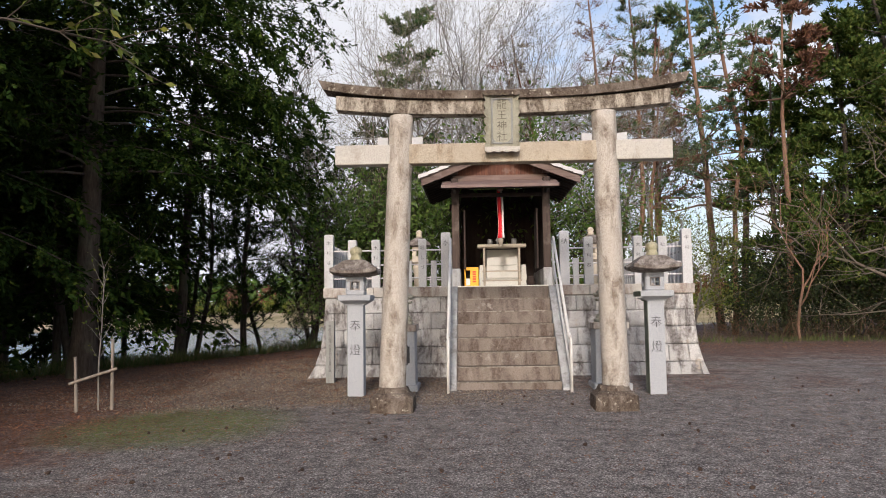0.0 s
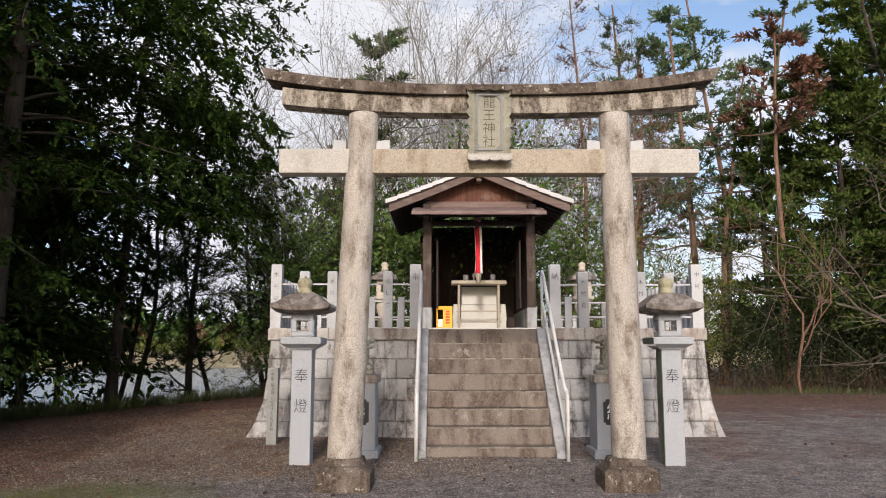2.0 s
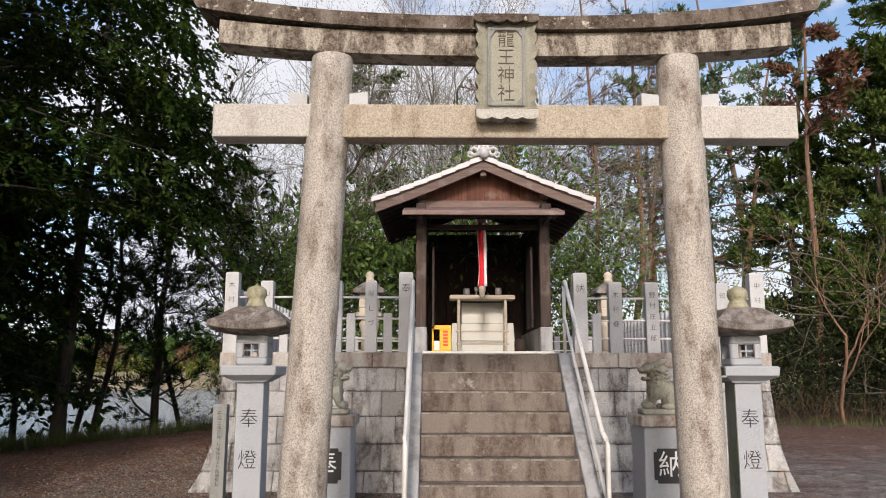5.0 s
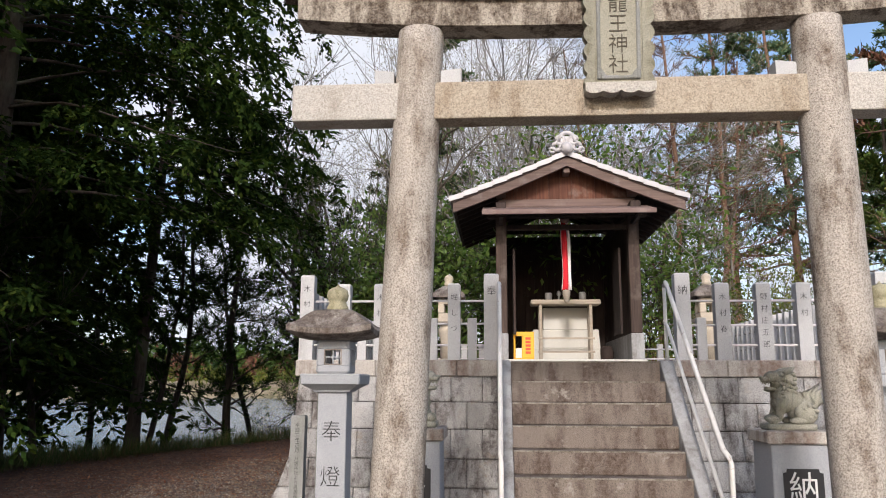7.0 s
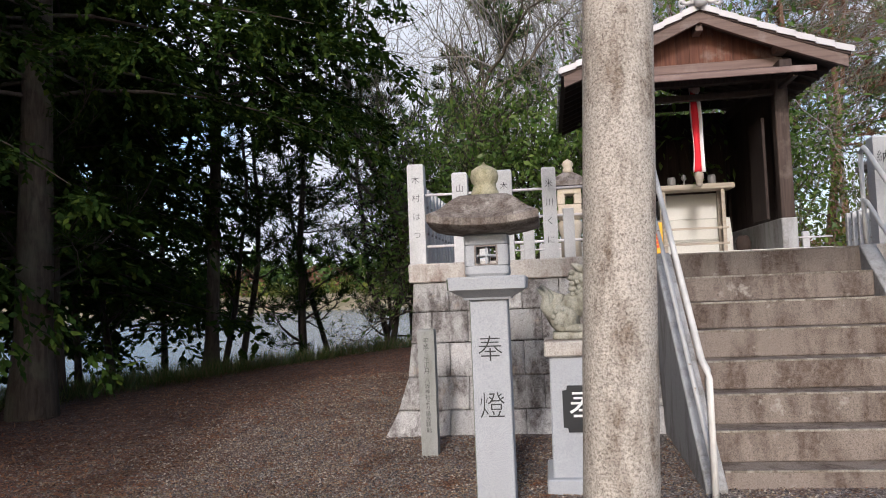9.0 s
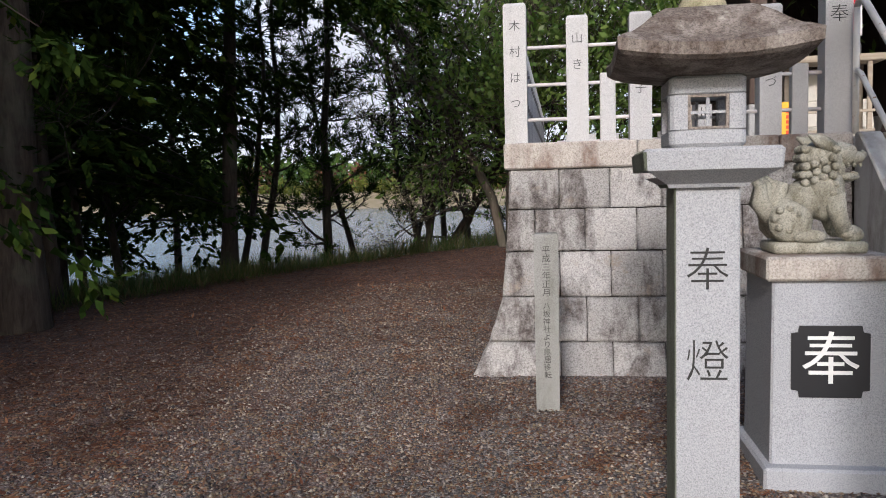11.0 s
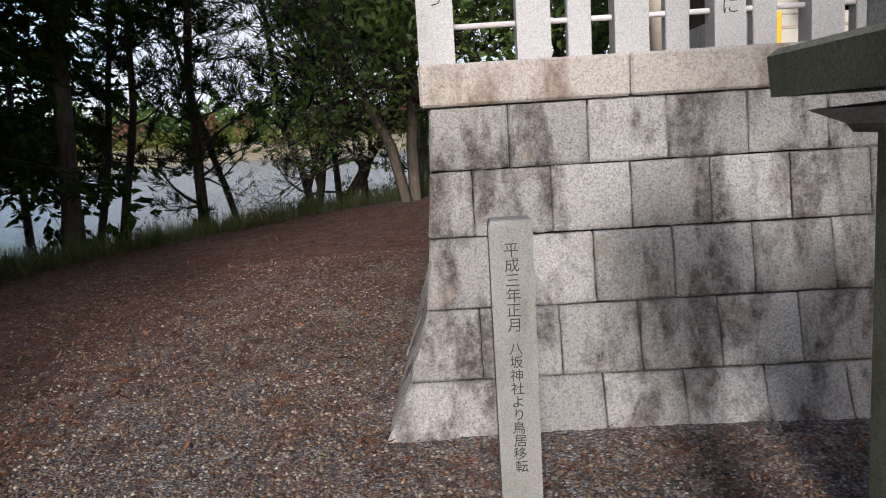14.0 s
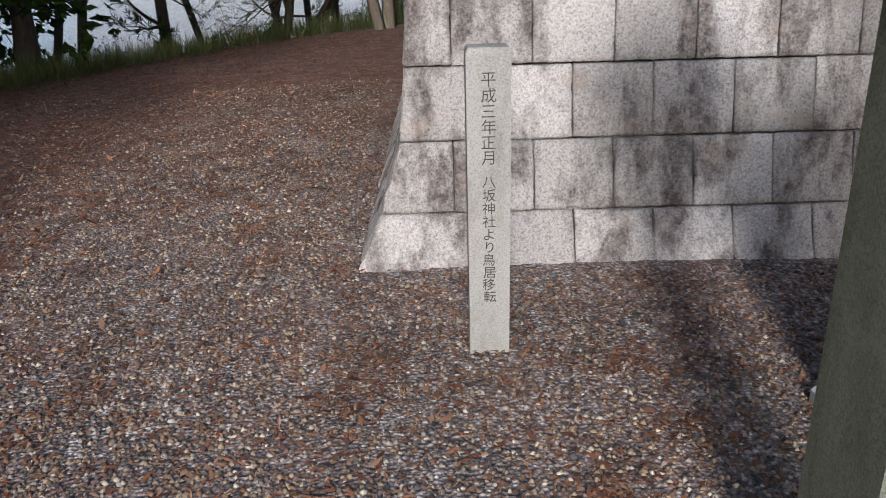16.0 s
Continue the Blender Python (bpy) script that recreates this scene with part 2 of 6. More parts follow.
PIPE = pipe_paint()
STEEL = plain("white_painted_rail", (0.66, 0.62, 0.62), 0.4, var=0.1)
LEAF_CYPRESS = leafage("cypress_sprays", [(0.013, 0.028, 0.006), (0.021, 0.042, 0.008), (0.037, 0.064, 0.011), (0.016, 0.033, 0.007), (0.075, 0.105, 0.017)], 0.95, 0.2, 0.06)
LEAF_EVERGREEN = leafage("evergreen_leaves", [(0.035, 0.075, 0.016), (0.065, 0.12, 0.022), (0.105, 0.16, 0.028), (0.05, 0.095, 0.02)], 0.5, 0.25)
LEAF_LIGHT = leafage("yellow_green_leaves", [(0.10, 0.13, 0.02), (0.17, 0.18, 0.03), (0.07, 0.11, 0.02), (0.20, 0.17, 0.04)], 0.5, 0.3)
LEAF_PINE = leafage("pine_needles", [(0.045, 0.088, 0.036), (0.07, 0.12, 0.048), (0.10, 0.145, 0.055), (0.13, 0.14, 0.055)], 0.6, 0.25)
LEAF_BLUE_PINE = leafage("blue_green_pine_needles", [(0.075, 0.135, 0.080), (0.11, 0.175, 0.10), (0.14, 0.195, 0.10), (0.17, 0.175, 0.08)], 0.6, 0.3)
LEAF_BOUGH = leafage("soft_bough_leaves", [(0.035, 0.07, 0.016), (0.06, 0.10, 0.022), (0.095, 0.13, 0.028), (0.135, 0.155, 0.04)], 0.8, 0.25, 0.12)
# brighter copy of the evergreen leaves, with sunlight put into the colour
LEAF_SUNLIT = leafage("sunlit_evergreen_leaves", [(0.055, 0.11, 0.024), (0.10, 0.165, 0.035), (0.16, 0.22, 0.055), (0.08, 0.135, 0.03)], 0.4, 0.35)
# darkened leaf greens: the shade inside the wood is put into the colour
LEAF_SHADE = leafage("shade_toned_undergrowth_leaves", [(0.012, 0.024, 0.008), (0.022, 0.034, 0.010), (0.035, 0.045, 0.014), (0.040, 0.032, 0.014)], 0.7, 0.12)
LEAF_RUST = leafage("rust_brown_needles", [(0.12, 0.045, 0.025), (0.16, 0.075, 0.045), (0.10, 0.05, 0.035), (0.19, 0.10, 0.06)], 0.8, 0.15)
LEAF_BUD = leafage("pale_spring_buds", [(0.26, 0.24, 0.16), (0.34, 0.30, 0.24), (0.20, 0.20, 0.10), (0.36, 0.30, 0.26)], 0.7, 0.3)
GRASS = leafage("bank_grass", [(0.04, 0.07, 0.016), (0.062, 0.096, 0.024), (0.095, 0.105, 0.034), (0.15, 0.12, 0.06)], 0.6, 0.3)
DRY_STEM = leafage("dry_brown_stems", [(0.07, 0.042, 0.024), (0.12, 0.07, 0.04), (0.045, 0.032, 0.02), (0.09, 0.075, 0.035)], 0.8, 0.1)
BARK_DARK = bark("dark_bark", (0.035, 0.026, 0.020), (0.085, 0.066, 0.052))
BARK_RED = bark("red_pine_bark", (0.13, 0.07, 0.045), (0.26, 0.155, 0.105))
BARK_TWIG = bark("brown_twig_bark", (0.085, 0.068, 0.052), (0.16, 0.13, 0.10))
BARK_GREY = bark("grey_bark", (0.13, 0.115, 0.10), (0.25, 0.225, 0.20))
BARK_PALE = bark("pale_twig_bark", (0.20, 0.18, 0.16), (0.33, 0.30, 0.28))


def gravel_ground():
    """Grey gravel yard with brown litter and moss; straw-coloured grass far away."""
    n = Nodes("gravel_and_litter")
    stone = n.ramp(n.cells(62), [(0.0, (0.08, 0.066, 0.06)), (0.35, (0.195, 0.17, 0.155)), (0.7, (0.34, 0.30, 0.272)), (1.0, (0.60, 0.56, 0.51))])
    edge = n.ramp(n.cells(62, out="Distance"), [(0.2, 1.0), (0.75, 0.35)])
    gravel = n.mix(1.0, stone, edge, "MULTIPLY")
    litter_col = n.ramp(n.noise(48, 5, 0.7), [(0.3, (0.026, 0.011, 0.007)), (0.5, (0.092, 0.042, 0.028)), (0.70, (0.25, 0.13, 0.085))])
    sep = n.t.nodes.new("ShaderNodeSeparateXYZ")
    n.link(n.pos, sep.inputs[0])

    def span(sock, a, b):
        m = n.t.nodes.new("ShaderNodeMapRange")
        m.inputs[1].default_value, m.inputs[2].default_value = a, b
        n.link(sock, m.inputs[0])
        return m.outputs[0]

    def maths(op, a, b):
        m = n.t.nodes.new("ShaderNodeMath")
        m.operation, m.use_clamp = op, True
        for s, v in ((m.inputs[0], a), (m.inputs[1], b)):
            if isinstance(v, (int, float)):
                s.default_value = v
            else:
                n.link(v, s)
        return m.outputs[0]
    west = span(sep.outputs[0], -2.4, -6.8)
    north = span(sep.outputs[1], 13.0, 21.0)
    near_steps = maths("MULTIPLY", span(sep.outputs[1], 10.6, 12.4), 0.36)
    cover = maths("MAXIMUM", maths("MAXIMUM", west, north), near_steps)
    blot = n.noise(1.3, 6, 0.65)
    litter = n.ramp(maths("ADD", maths("MULTIPLY", cover, 0.75), maths("SUBTRACT", blot, 0.36)), [(0.34, 0.0), (0.62, 0.92)])
    litter = n.mix(1.0, litter, n.ramp(n.noise(30, 4, 0.7), [(0.3, 0.45), (0.6, 1.0)]), "MULTIPLY")
    col = n.mix(litter, gravel, litter_col)
    dust = n.ramp(n.noise(0.55, 5, 0.6), [(0.4, 0.0), (0.7, 0.2)])
    col = n.mix(dust, col, (0.16, 0.135, 0.115))
    mottle = n.ramp(n.mix(0.6, n.noise(5, 5, 0.7), n.noise(70, 4, 0.8)), [(0.38, 0.30), (0.62, 1.85)])
    col = n.mix(1.0, col, mottle, "MULTIPLY")
    moss_spot = n.t.nodes.new("ShaderNodeVectorMath")
    moss_spot.operation = "DISTANCE"
    n.link(n.scaled(0.9, 0.85, 1), moss_spot.inputs[0])
    moss_spot.inputs[1].default_value = (-3.5, 7.9, 0.05)
    moss = n.ramp(maths("ADD", span(moss_spot.outputs["Value"], 1.9, 0.2), maths("SUBTRACT", n.noise(2.6, 6, 0.7), 0.62)), [(0.22, 0.0), (0.6, 0.8)])
    moss = n.mix(1.0, moss, n.ramp(n.noise(13, 6, 0.75), [(0.36, 0.05), (0.54, 1.0)]), "MULTIPLY")
    col = n.mix(moss, col, n.ramp(n.noise(35, 4), [(0.3, (0.06, 0.085, 0.015)), (0.7, (0.16, 0.19, 0.04))]))
    shore = n.t.nodes.new("ShaderNodeVectorMath")
    shore.operation = "DISTANCE"
    shore.inputs[1].default_value = (-3, 10, 0)
    n.link(n.pos, shore.inputs[0])
    far = span(shore.outputs["Value"], 85, 100)
    straw = n.ramp(n.noise(0.25, 6, 0.7), [(0.3, (0.15, 0.14, 0.06)), (0.5, (0.29, 0.235, 0.14)), (0.7, (0.38, 0.31, 0.21))])
    col = n.mix(far, col, straw)
    h = n.mix(litter, n.cells(62, out="Distance"), n.noise(60, 4))
    return n.done(col, 0.95, h, 0.7, 0.02, spec=0.2)


GROUND = gravel_ground()


def cloud_sheet():
    """Thin white cloud that lets the blue sky through."""
    n = Nodes("thin_white_cloud")
    sep = n.t.nodes.new("ShaderNodeSeparateXYZ")
    n.link(n.pos, sep.inputs[0])
    bias = n.t.nodes.new("ShaderNodeMapRange")
    bias.inputs[1].default_value, bias.inputs[2].default_value = -150, 420
    bias.inputs[3].default_value, bias.inputs[4].default_value = 0.20, -0.16
    n.link(sep.outputs[0], bias.inputs[0])
    add = n.t.nodes.new("ShaderNodeMath")
    n.link(n.noise(0.0055, 7, 0.6, n.scaled(1, 1, 1.9), 0.3), add.inputs[0])
    side = n.t.nodes.new("ShaderNodeMapRange")
    side.inputs[1].default_value, side.inputs[2].default_value = -400, -150
    side.inputs[3].default_value, side.inputs[4].default_value = -0.34, 0.0
    n.link(sep.outputs[0], side.inputs[0])
    both = n.t.nodes.new("ShaderNodeMath")
    n.link(bias.outputs[0], both.inputs[0])
    n.link(side.outputs[0], both.inputs[1])
    n.link(both.outputs[0], add.inputs[1])
    cover = n.ramp(add.outputs[0], [(0.40, 0.0), (0.60, 1.0)])
    em = n.put("ShaderNodeEmission", Strength=0.74)
    em.inputs[0].default_value = (0.96, 0.97, 1.0, 1)
    tr = n.put("ShaderNodeBsdfTransparent")
    mx = n.put("ShaderNodeMixShader")
    n.link(cover, mx.inputs[0])
    n.link(tr.outputs[0], mx.inputs[1])
    n.link(em.outputs[0], mx.inputs[2])
    n.link(mx.outputs[0], n.t.nodes["Material Output"].inputs[0])
    return n.m


CLOUD = cloud_sheet()


def lake_water():
    n = Nodes("lake_water")
    h = n.mix(0.4, n.noise(1.0, 4, 0.6, n.scaled(2.2, 1.1, 1)), n.noise(1.0, 3, 0.6, n.scaled(9, 5, 1)))
    return n.done((0.13, 0.16, 0.19), 0.14, h, 0.8, 0.12, spec=1.0)


WATER = lake_water()


def pebble_stone():
    n = Nodes("mixed_pebbles")
    col = n.ramp(n.island(), [(0.0, (0.030, 0.027, 0.027)), (0.18, (0.085, 0.080, 0.082)), (0.32, (0.13, 0.066, 0.038)), (0.5, (0.13, 0.10, 0.072)), (0.70, (0.25, 0.185, 0.11)), (0.88, (0.23, 0.205, 0.18)), (0.98, (0.42, 0.37, 0.29))])
    col = n.mix(1.0, col, n.ramp(n.noise(0.8, 4), [(0.35, 0.7), (0.65, 1.15)]), "MULTIPLY")
    return n.done(col, 0.8, n.noise(160, 3), 0.3, 0.003, spec=0.3)


PEBBLE = pebble_stone()
LITTER = leafage("fallen_brown_leaves", [(0.07, 0.030, 0.020), (0.16, 0.062, 0.034), (0.24, 0.10, 0.045), (0.34, 0.19, 0.11), (0.045, 0.024, 0.018)], 0.85, 0.08)
CONE = plain("dark_pine_cone", (0.05, 0.03, 0.02), 0.9)

# ---- building helpers ----
ORIGIN = {}


def thing(name, place, label, category, group="", kind=""):
    """An Empty at the base of a thing; its parts are written in world metres."""
    ob = new(name)
    ob.location = place
    ob.empty_display_size = 0.1
    ORIGIN[ob] = Vector(place)
    return tagged(ob, label, category, group, kind)


def part(name, bm, material, parent=None, label="", smooth=False):
    """Links a bmesh (or a mesh), given in world metres, as one mesh object under a thing or a part."""
    if isinstance(bm, bpy.types.Mesh):
        me = bm
    else:
        me = bpy.data.meshes.new(name)
        bmesh.ops.recalc_face_normals(bm, faces=bm.faces)
        bm.to_mesh(me)
        bm.free()
    if smooth:
        me.polygons.foreach_set("use_smooth", [True] * len(me.polygons))
    ob = new(name, me)
    if material and not me.materials:
        me.materials.append(material)
    if parent is not None:
        me.transform(Matrix.Translation(-ORIGIN[parent]))
        ob.parent = parent
        ORIGIN[ob] = ORIGIN[parent]
    else:
        ORIGIN[ob] = Vector((0, 0, 0))
    return tagged(ob, label)


def settle(ob, place):
    """Moves a top-level mesh's origin to its base."""
    ob.data.transform(Matrix.Translation(-Vector(place)))
    ob.location = place
    ORIGIN[ob] = Vector(place)
    return ob


def box(x0, x1, y0, y1, z0, z1, bevel=0.0, seg=1, bm=None):
    out = bm or bmesh.new()
    b = bmesh.new() if (bm and bevel) else out
    vs = [b.verts.new((x, y, z)) for x in (x0, x1) for y in (y0, y1) for z in (z0, z1)]
    for f in ((0, 1, 3, 2), (4, 6, 7, 5), (0, 4, 5, 1), (2, 3, 7, 6), (0, 2, 6, 4), (1, 5, 7, 3)):
        b.faces.new([vs[i] for i in f])
    if bevel:
        bmesh.ops.bevel(b, geom=list(b.edges), offset=bevel, segments=seg, profile=0.5, affect="EDGES")
    if b is not out:
        me = bpy.data.meshes.new("tmp")
        b.to_mesh(me)
        b.free()
        out.from_mesh(me)
        bpy.data.meshes.remove(me)
    return out


def rings(sections, bm=None, cap=True):
    """A skin over closed rings of points, one after another."""
    bm = bm or bmesh.new()
    rows = [[bm.verts.new(p) for p in s] for s in sections]
    for a, b in zip(rows, rows[1:]):
        k = len(a)
        for i in range(k):
            bm.faces.new((a[i], a[(i + 1) % k], b[(i + 1) % k], b[i]))
    if cap:
        bm.faces.new(rows[0][::-1])
        bm.faces.new(rows[-1])
    return bm


def circle(c, r, k=16, squash=1.0, turn=0.0):
    return [(c[0] + r * math.cos(2 * math.pi * i / k + turn), c[1] + squash * r * math.sin(2 * math.pi * i / k + turn), c[2]) for i in range(k)]


def square(cx, cy, z, h, corner=0.0):
    c = corner
    if c <= 0:
        return [(cx - h, cy - h, z), (cx + h, cy - h, z), (cx + h, cy + h, z), (cx - h, cy + h, z)]
    return [(cx - h + c, cy - h, z), (cx + h - c, cy - h, z), (cx + h, cy - h + c, z), (cx + h, cy + h - c, z),
            (cx + h - c, cy + h, z), (cx - h + c, cy + h, z), (cx - h, cy + h - c, z), (cx - h, cy - h + c, z)]


def lathe(cx, cy, profile, k=20, bm=None):
    return rings([circle((cx, cy, z), r, k) for r, z in profile], bm)


def tube(points, r, k=8, bm=None):
    """A pipe of even or given radii along a polyline."""
    pts = [Vector(p) for p in points]
    rs = r if isinstance(r, (list, tuple)) else [r] * len(pts)
    secs = []
    for i, p in enumerate(pts):
        d = (pts[min(i + 1, len(pts) - 1)] - pts[max(i - 1, 0)]).normalized()
        u = d.cross(Vector((0.13, 0.21, 0.97)) if abs(d.z) < 0.9 else Vector((1, 0.1, 0))).normalized()
        w = d.cross(u)
        secs.append([p + rs[i] * (math.cos(2 * math.pi * j / k) * u + math.sin(2 * math.pi * j / k) * w) for j in range(k)])
    return rings(secs, bm)


def ball(c, rx, ry, rz, bm=None, sub=2, rough=0.0):
    bm = bm or bmesh.new()
    got = bmesh.ops.create_icosphere(bm, subdivisions=sub, radius=1.0)["verts"]
    for v in got:
        k = 1 + rough * noise.noise(v.co * 2.3 + Vector(c))
        v.co = Vector((c[0] + v.co.x * rx * k, c[1] + v.co.y * ry * k, c[2] + v.co.z * rz * k))
    return bm


def writing(text, size, material, parent, place, turn=(90, 0, 0), depth=0.002, name="inscription", label="", pitch=1.0, wide=1.0, thin=0.010):
    """Upright writing, one sign under another, centred on place and facing as turned."""
    cu = bpy.data.curves.new("writing", "FONT")
    cu.body, cu.size, cu.extrude = "\n".join(text), size, depth
    cu.align_x, cu.align_y, cu.space_line = "CENTER", "CENTER", pitch
    cu.resolution_u = 2
    cu.offset = -size * thin
    ob = new("writing", cu)
    bpy.context.view_layer.update()
    me = bpy.data.meshes.new_from_object(ob.evaluated_get(bpy.context.evaluated_depsgraph_get()))
    bpy.data.objects.remove(ob)
    me.materials.clear()
    me.transform(pose(*place, *turn) @ Matrix.Diagonal((wide, 1, 1, 1)))
    return part(name, me, material, parent, label)


def raw_mesh(name, verts, faces_flat, k):
    """A mesh from arrays: every face has k corners."""
    me = bpy.data.meshes.new(name)
    n = len(faces_flat) // k
    me.vertices.add(len(verts))
    me.vertices.foreach_set("co", np.asarray(verts, dtype=np.float32).ravel())
    me.loops.add(n * k)
    me.loops.foreach_set("vertex_index", np.asarray(faces_flat, dtype=np.int32).ravel())
    me.polygons.add(n)
    me.polygons.foreach_set("loop_start", np.arange(0, n * k, k, dtype=np.int32))
    me.polygons.foreach_set("loop_total", np.full(n, k, dtype=np.int32))
    me.update(calc_edges=True)
    return me

# ---- ground and water ----
SHORE_Y = [-60, -20, 0, 8, 15.8, 17.1, 20.4, 22.2, 24.2, 28, 34, 45, 70, 140]
SHORE_X = [-17, -14, -11.5, -10.6, -9.4, -8.9, -7.6, -6.4, -4.4, 0.5, 6, 14, 30, 60]


def ease(a, b, v):
    k = np.clip((v - a) / (b - a), 0, 1)
    return k * k * (3 - 2 * k)


def ground_z(x, y):
    """Height of the ground: the yard rises gently to the shrine; the bank drops into the lake; a far shore rises again."""
    x, y = np.asarray(x, dtype=float), np.asarray(y, dtype=float)
    rise = np.interp(y, [-30, 5, 10, 11.7, 13, 13.9, 18, 24, 60], [-0.05, 0.0, 0.105, 0.17, 0.235, 0.275, 0.34, 0.42, 0.6])
    z = rise * (0.45 + 0.55 * ease(-9, -2.5, x))
    d = (np.interp(y, SHORE_Y, SHORE_X) - x) * 0.75
    z = z - 1.9 * ease(0.3, 6.5, d)
    far = np.hypot(x + 3, y - 10)
    z = z + 3.4 * ease(110, 124, far) + 2.0 * ease(134, 230, far)
    return z + 0.012 * np.sin(1.7 * x + 0.6 * y) * np.cos(1.1 * y - 0.4 * x)


def gz(x, y):
    return float(ground_z(x, y))


def axis_steps(lo, hi, fine_lo, fine_hi, fine, grow):
    mid = list(np.arange(fine_lo, fine_hi, fine))
    up, step, v = [], fine, fine_hi
    while v < hi:
        up.append(v)
        step *= grow
        v += step
    down, step, v = [], fine, fine_lo
    while v > lo:
        step *= grow
        v -= step
        down.append(v)
    return np.array(down[::-1] + mid + up)


gxs, gys = axis_steps(-900, 900, -14, 16, 0.4, 1.12), axis_steps(-300, 1200, -4, 32, 0.4, 1.12)
GX, GY = np.meshgrid(gxs, gys, indexing="ij")
gverts = np.stack([GX, GY, ground_z(GX, GY)], -1).reshape(-1, 3)
ni, nj = GX.shape
ii, jj = np.meshgrid(np.arange(ni - 1), np.arange(nj - 1), indexing="ij")
a0 = (ii * nj + jj).ravel()
gfaces = np.stack([a0, a0 + nj, a0 + nj + 1, a0 + 1], -1)
ground = part("ground", raw_mesh("ground", gverts, gfaces.ravel(), 4), GROUND, smooth=True)
tagged(ground, "grey gravel yard with brown needle litter and moss", "ground", kind="structure")
lake_rows = np.array([(np.interp(y, SHORE_Y, SHORE_X) + 3, y) for y in SHORE_Y])
water_bm = bmesh.new()
edge_in = [water_bm.verts.new((x, y, -0.72)) for x, y in lake_rows]
edge_out = [water_bm.verts.new((x - 240, y, -0.72)) for x, y in lake_rows]
for i in range(len(edge_in) - 1):
    water_bm.faces.new((edge_in[i], edge_in[i + 1], edge_out[i + 1], edge_out[i]))
tagged(part("water", water_bm, WATER), "pale rippled lake water behind the trees", "lake", kind="structure")

cloud_bm = bmesh.new()
arc = [radians(a) for a in range(-110, 111, 5)]
rows_ = [[cloud_bm.verts.new(((700 - 0.25 * z) * math.sin(a), (700 - 0.25 * z) * math.cos(a), z)) for a in arc] for z in (-10, 120, 260, 420, 600)]
for ra, rb in zip(rows_, rows_[1:]):
    for i in range(len(arc) - 1):
        cloud_bm.faces.new((ra[i], ra[i + 1], rb[i + 1], rb[i]))
clouds = tagged(part("backdrop", cloud_bm, CLOUD, smooth=True), "thin white clouds in a pale blue sky", "sky", kind="structure")
clouds.visible_shadow = False

# ---- stone platform ----
COURSE_Z = [0.18, 0.495, 0.805, 1.127, 1.432, 1.722]
FRONT_Y = [13.74, 13.885, 13.965, 14.03, 14.06, 14.08]
LEFT_X = [-3.21, -3.055, -2.965, -2.935, -2.917, -2.90]
RIGHT_X = [4.09, 4.0, 3.945, 3.925, 3.91, 3.90]
BACK_Y = 21.6
STAIR_L, STAIR_R = -0.42, 1.25
RAIL_W = 0.15


def front_y(z):
    return float(np.interp(z, COURSE_Z, FRONT_Y))


def block(quad, back, seed, cols=7, rows=6):
    """One rough ashlar block: quad gives the four front corners from below; its face is pillowed and uneven, its rim chamfered."""
    rg = random.Random(seed)
    p00, p10, p11, p01 = [Vector(q) for q in quad]
    back = Vector(back)
    nrm = -back.normalized()
    vs, fs = [], []
    for j in range(rows + 1):
        for i in range(cols + 1):
            def squeeze(k, n):
                return (0, 0.022)[k == 1] if k < 2 else (1, 0.978)[k == n - 1] if k > n - 2 else 0.022 + 0.956 * (k - 1) / (n - 2)
            u, v = squeeze(i, cols), squeeze(j, rows)
            p = (p00 * (1 - u) + p10 * u) * (1 - v) + (p01 * (1 - u) + p11 * u) * v
            rim = i in (0, cols) or j in (0, rows)
            lump = 0.011 * noise.noise(p * 9 + Vector((seed, 0, 0))) + 0.009 * noise.noise(p * 27)
            p = p + nrm * (-0.006 if rim else 0.004 + lump + rg.uniform(-0.0035, 0.0035))
            if rim:
                p = p + Vector((rg.uniform(-0.003, 0.003), 0, rg.uniform(-0.003, 0.003)))
            vs.append(p)
    w = cols + 1
    for j in range(rows):
        for i in range(cols):
            fs.append((j * w + i, j * w + i + 1, (j + 1) * w + i + 1, (j + 1) * w + i))
    base = len(vs)
    corners = [0, cols, w * rows + cols, w * rows]
    for c in corners:
        vs.append(vs[c] + back)
    loops = [list(range(0, cols + 1)), [j * w + cols for j in range(rows + 1)],
             [w * rows + i for i in range(cols, -1, -1)], [j * w for j in range(rows, -1, -1)]]
    for k in range(4):
        fs.append(tuple(loops[k][::-1]) + (base + k, base + (k + 1) % 4))
    me = bpy.data.meshes.new("stone_block")
    me.from_pydata([tuple(v) for v in vs], [], fs)
    me.polygons.foreach_set("use_smooth", [i < cols * rows for i in range(len(fs))])
    me.materials.append(GRANITE_WALL)
    return me


core_bm = bmesh.new()
for za, zb, ya, yb, la, lb, ra, rb in zip(COURSE_Z, COURSE_Z[1:], FRONT_Y, FRONT_Y[1:], LEFT_X, LEFT_X[1:], RIGHT_X, RIGHT_X[1:]):
    e = 0.05
    rings([[(la + e, ya + e, za), (ra - e, ya + e, za), (ra - e, BACK_Y - e, za), (la + e, BACK_Y - e, za)],
           [(lb + e, yb + e, zb), (rb - e, yb + e, zb), (rb - e, BACK_Y - e, zb), (lb + e, BACK_Y - e, zb)]], core_bm)
platform = thing("wall_platform", (0.5, 17.5, 0.2), "battered retaining wall of rough stained granite blocks", "stone wall", kind="structure")
part("core", core_bm, MORTAR, platform)
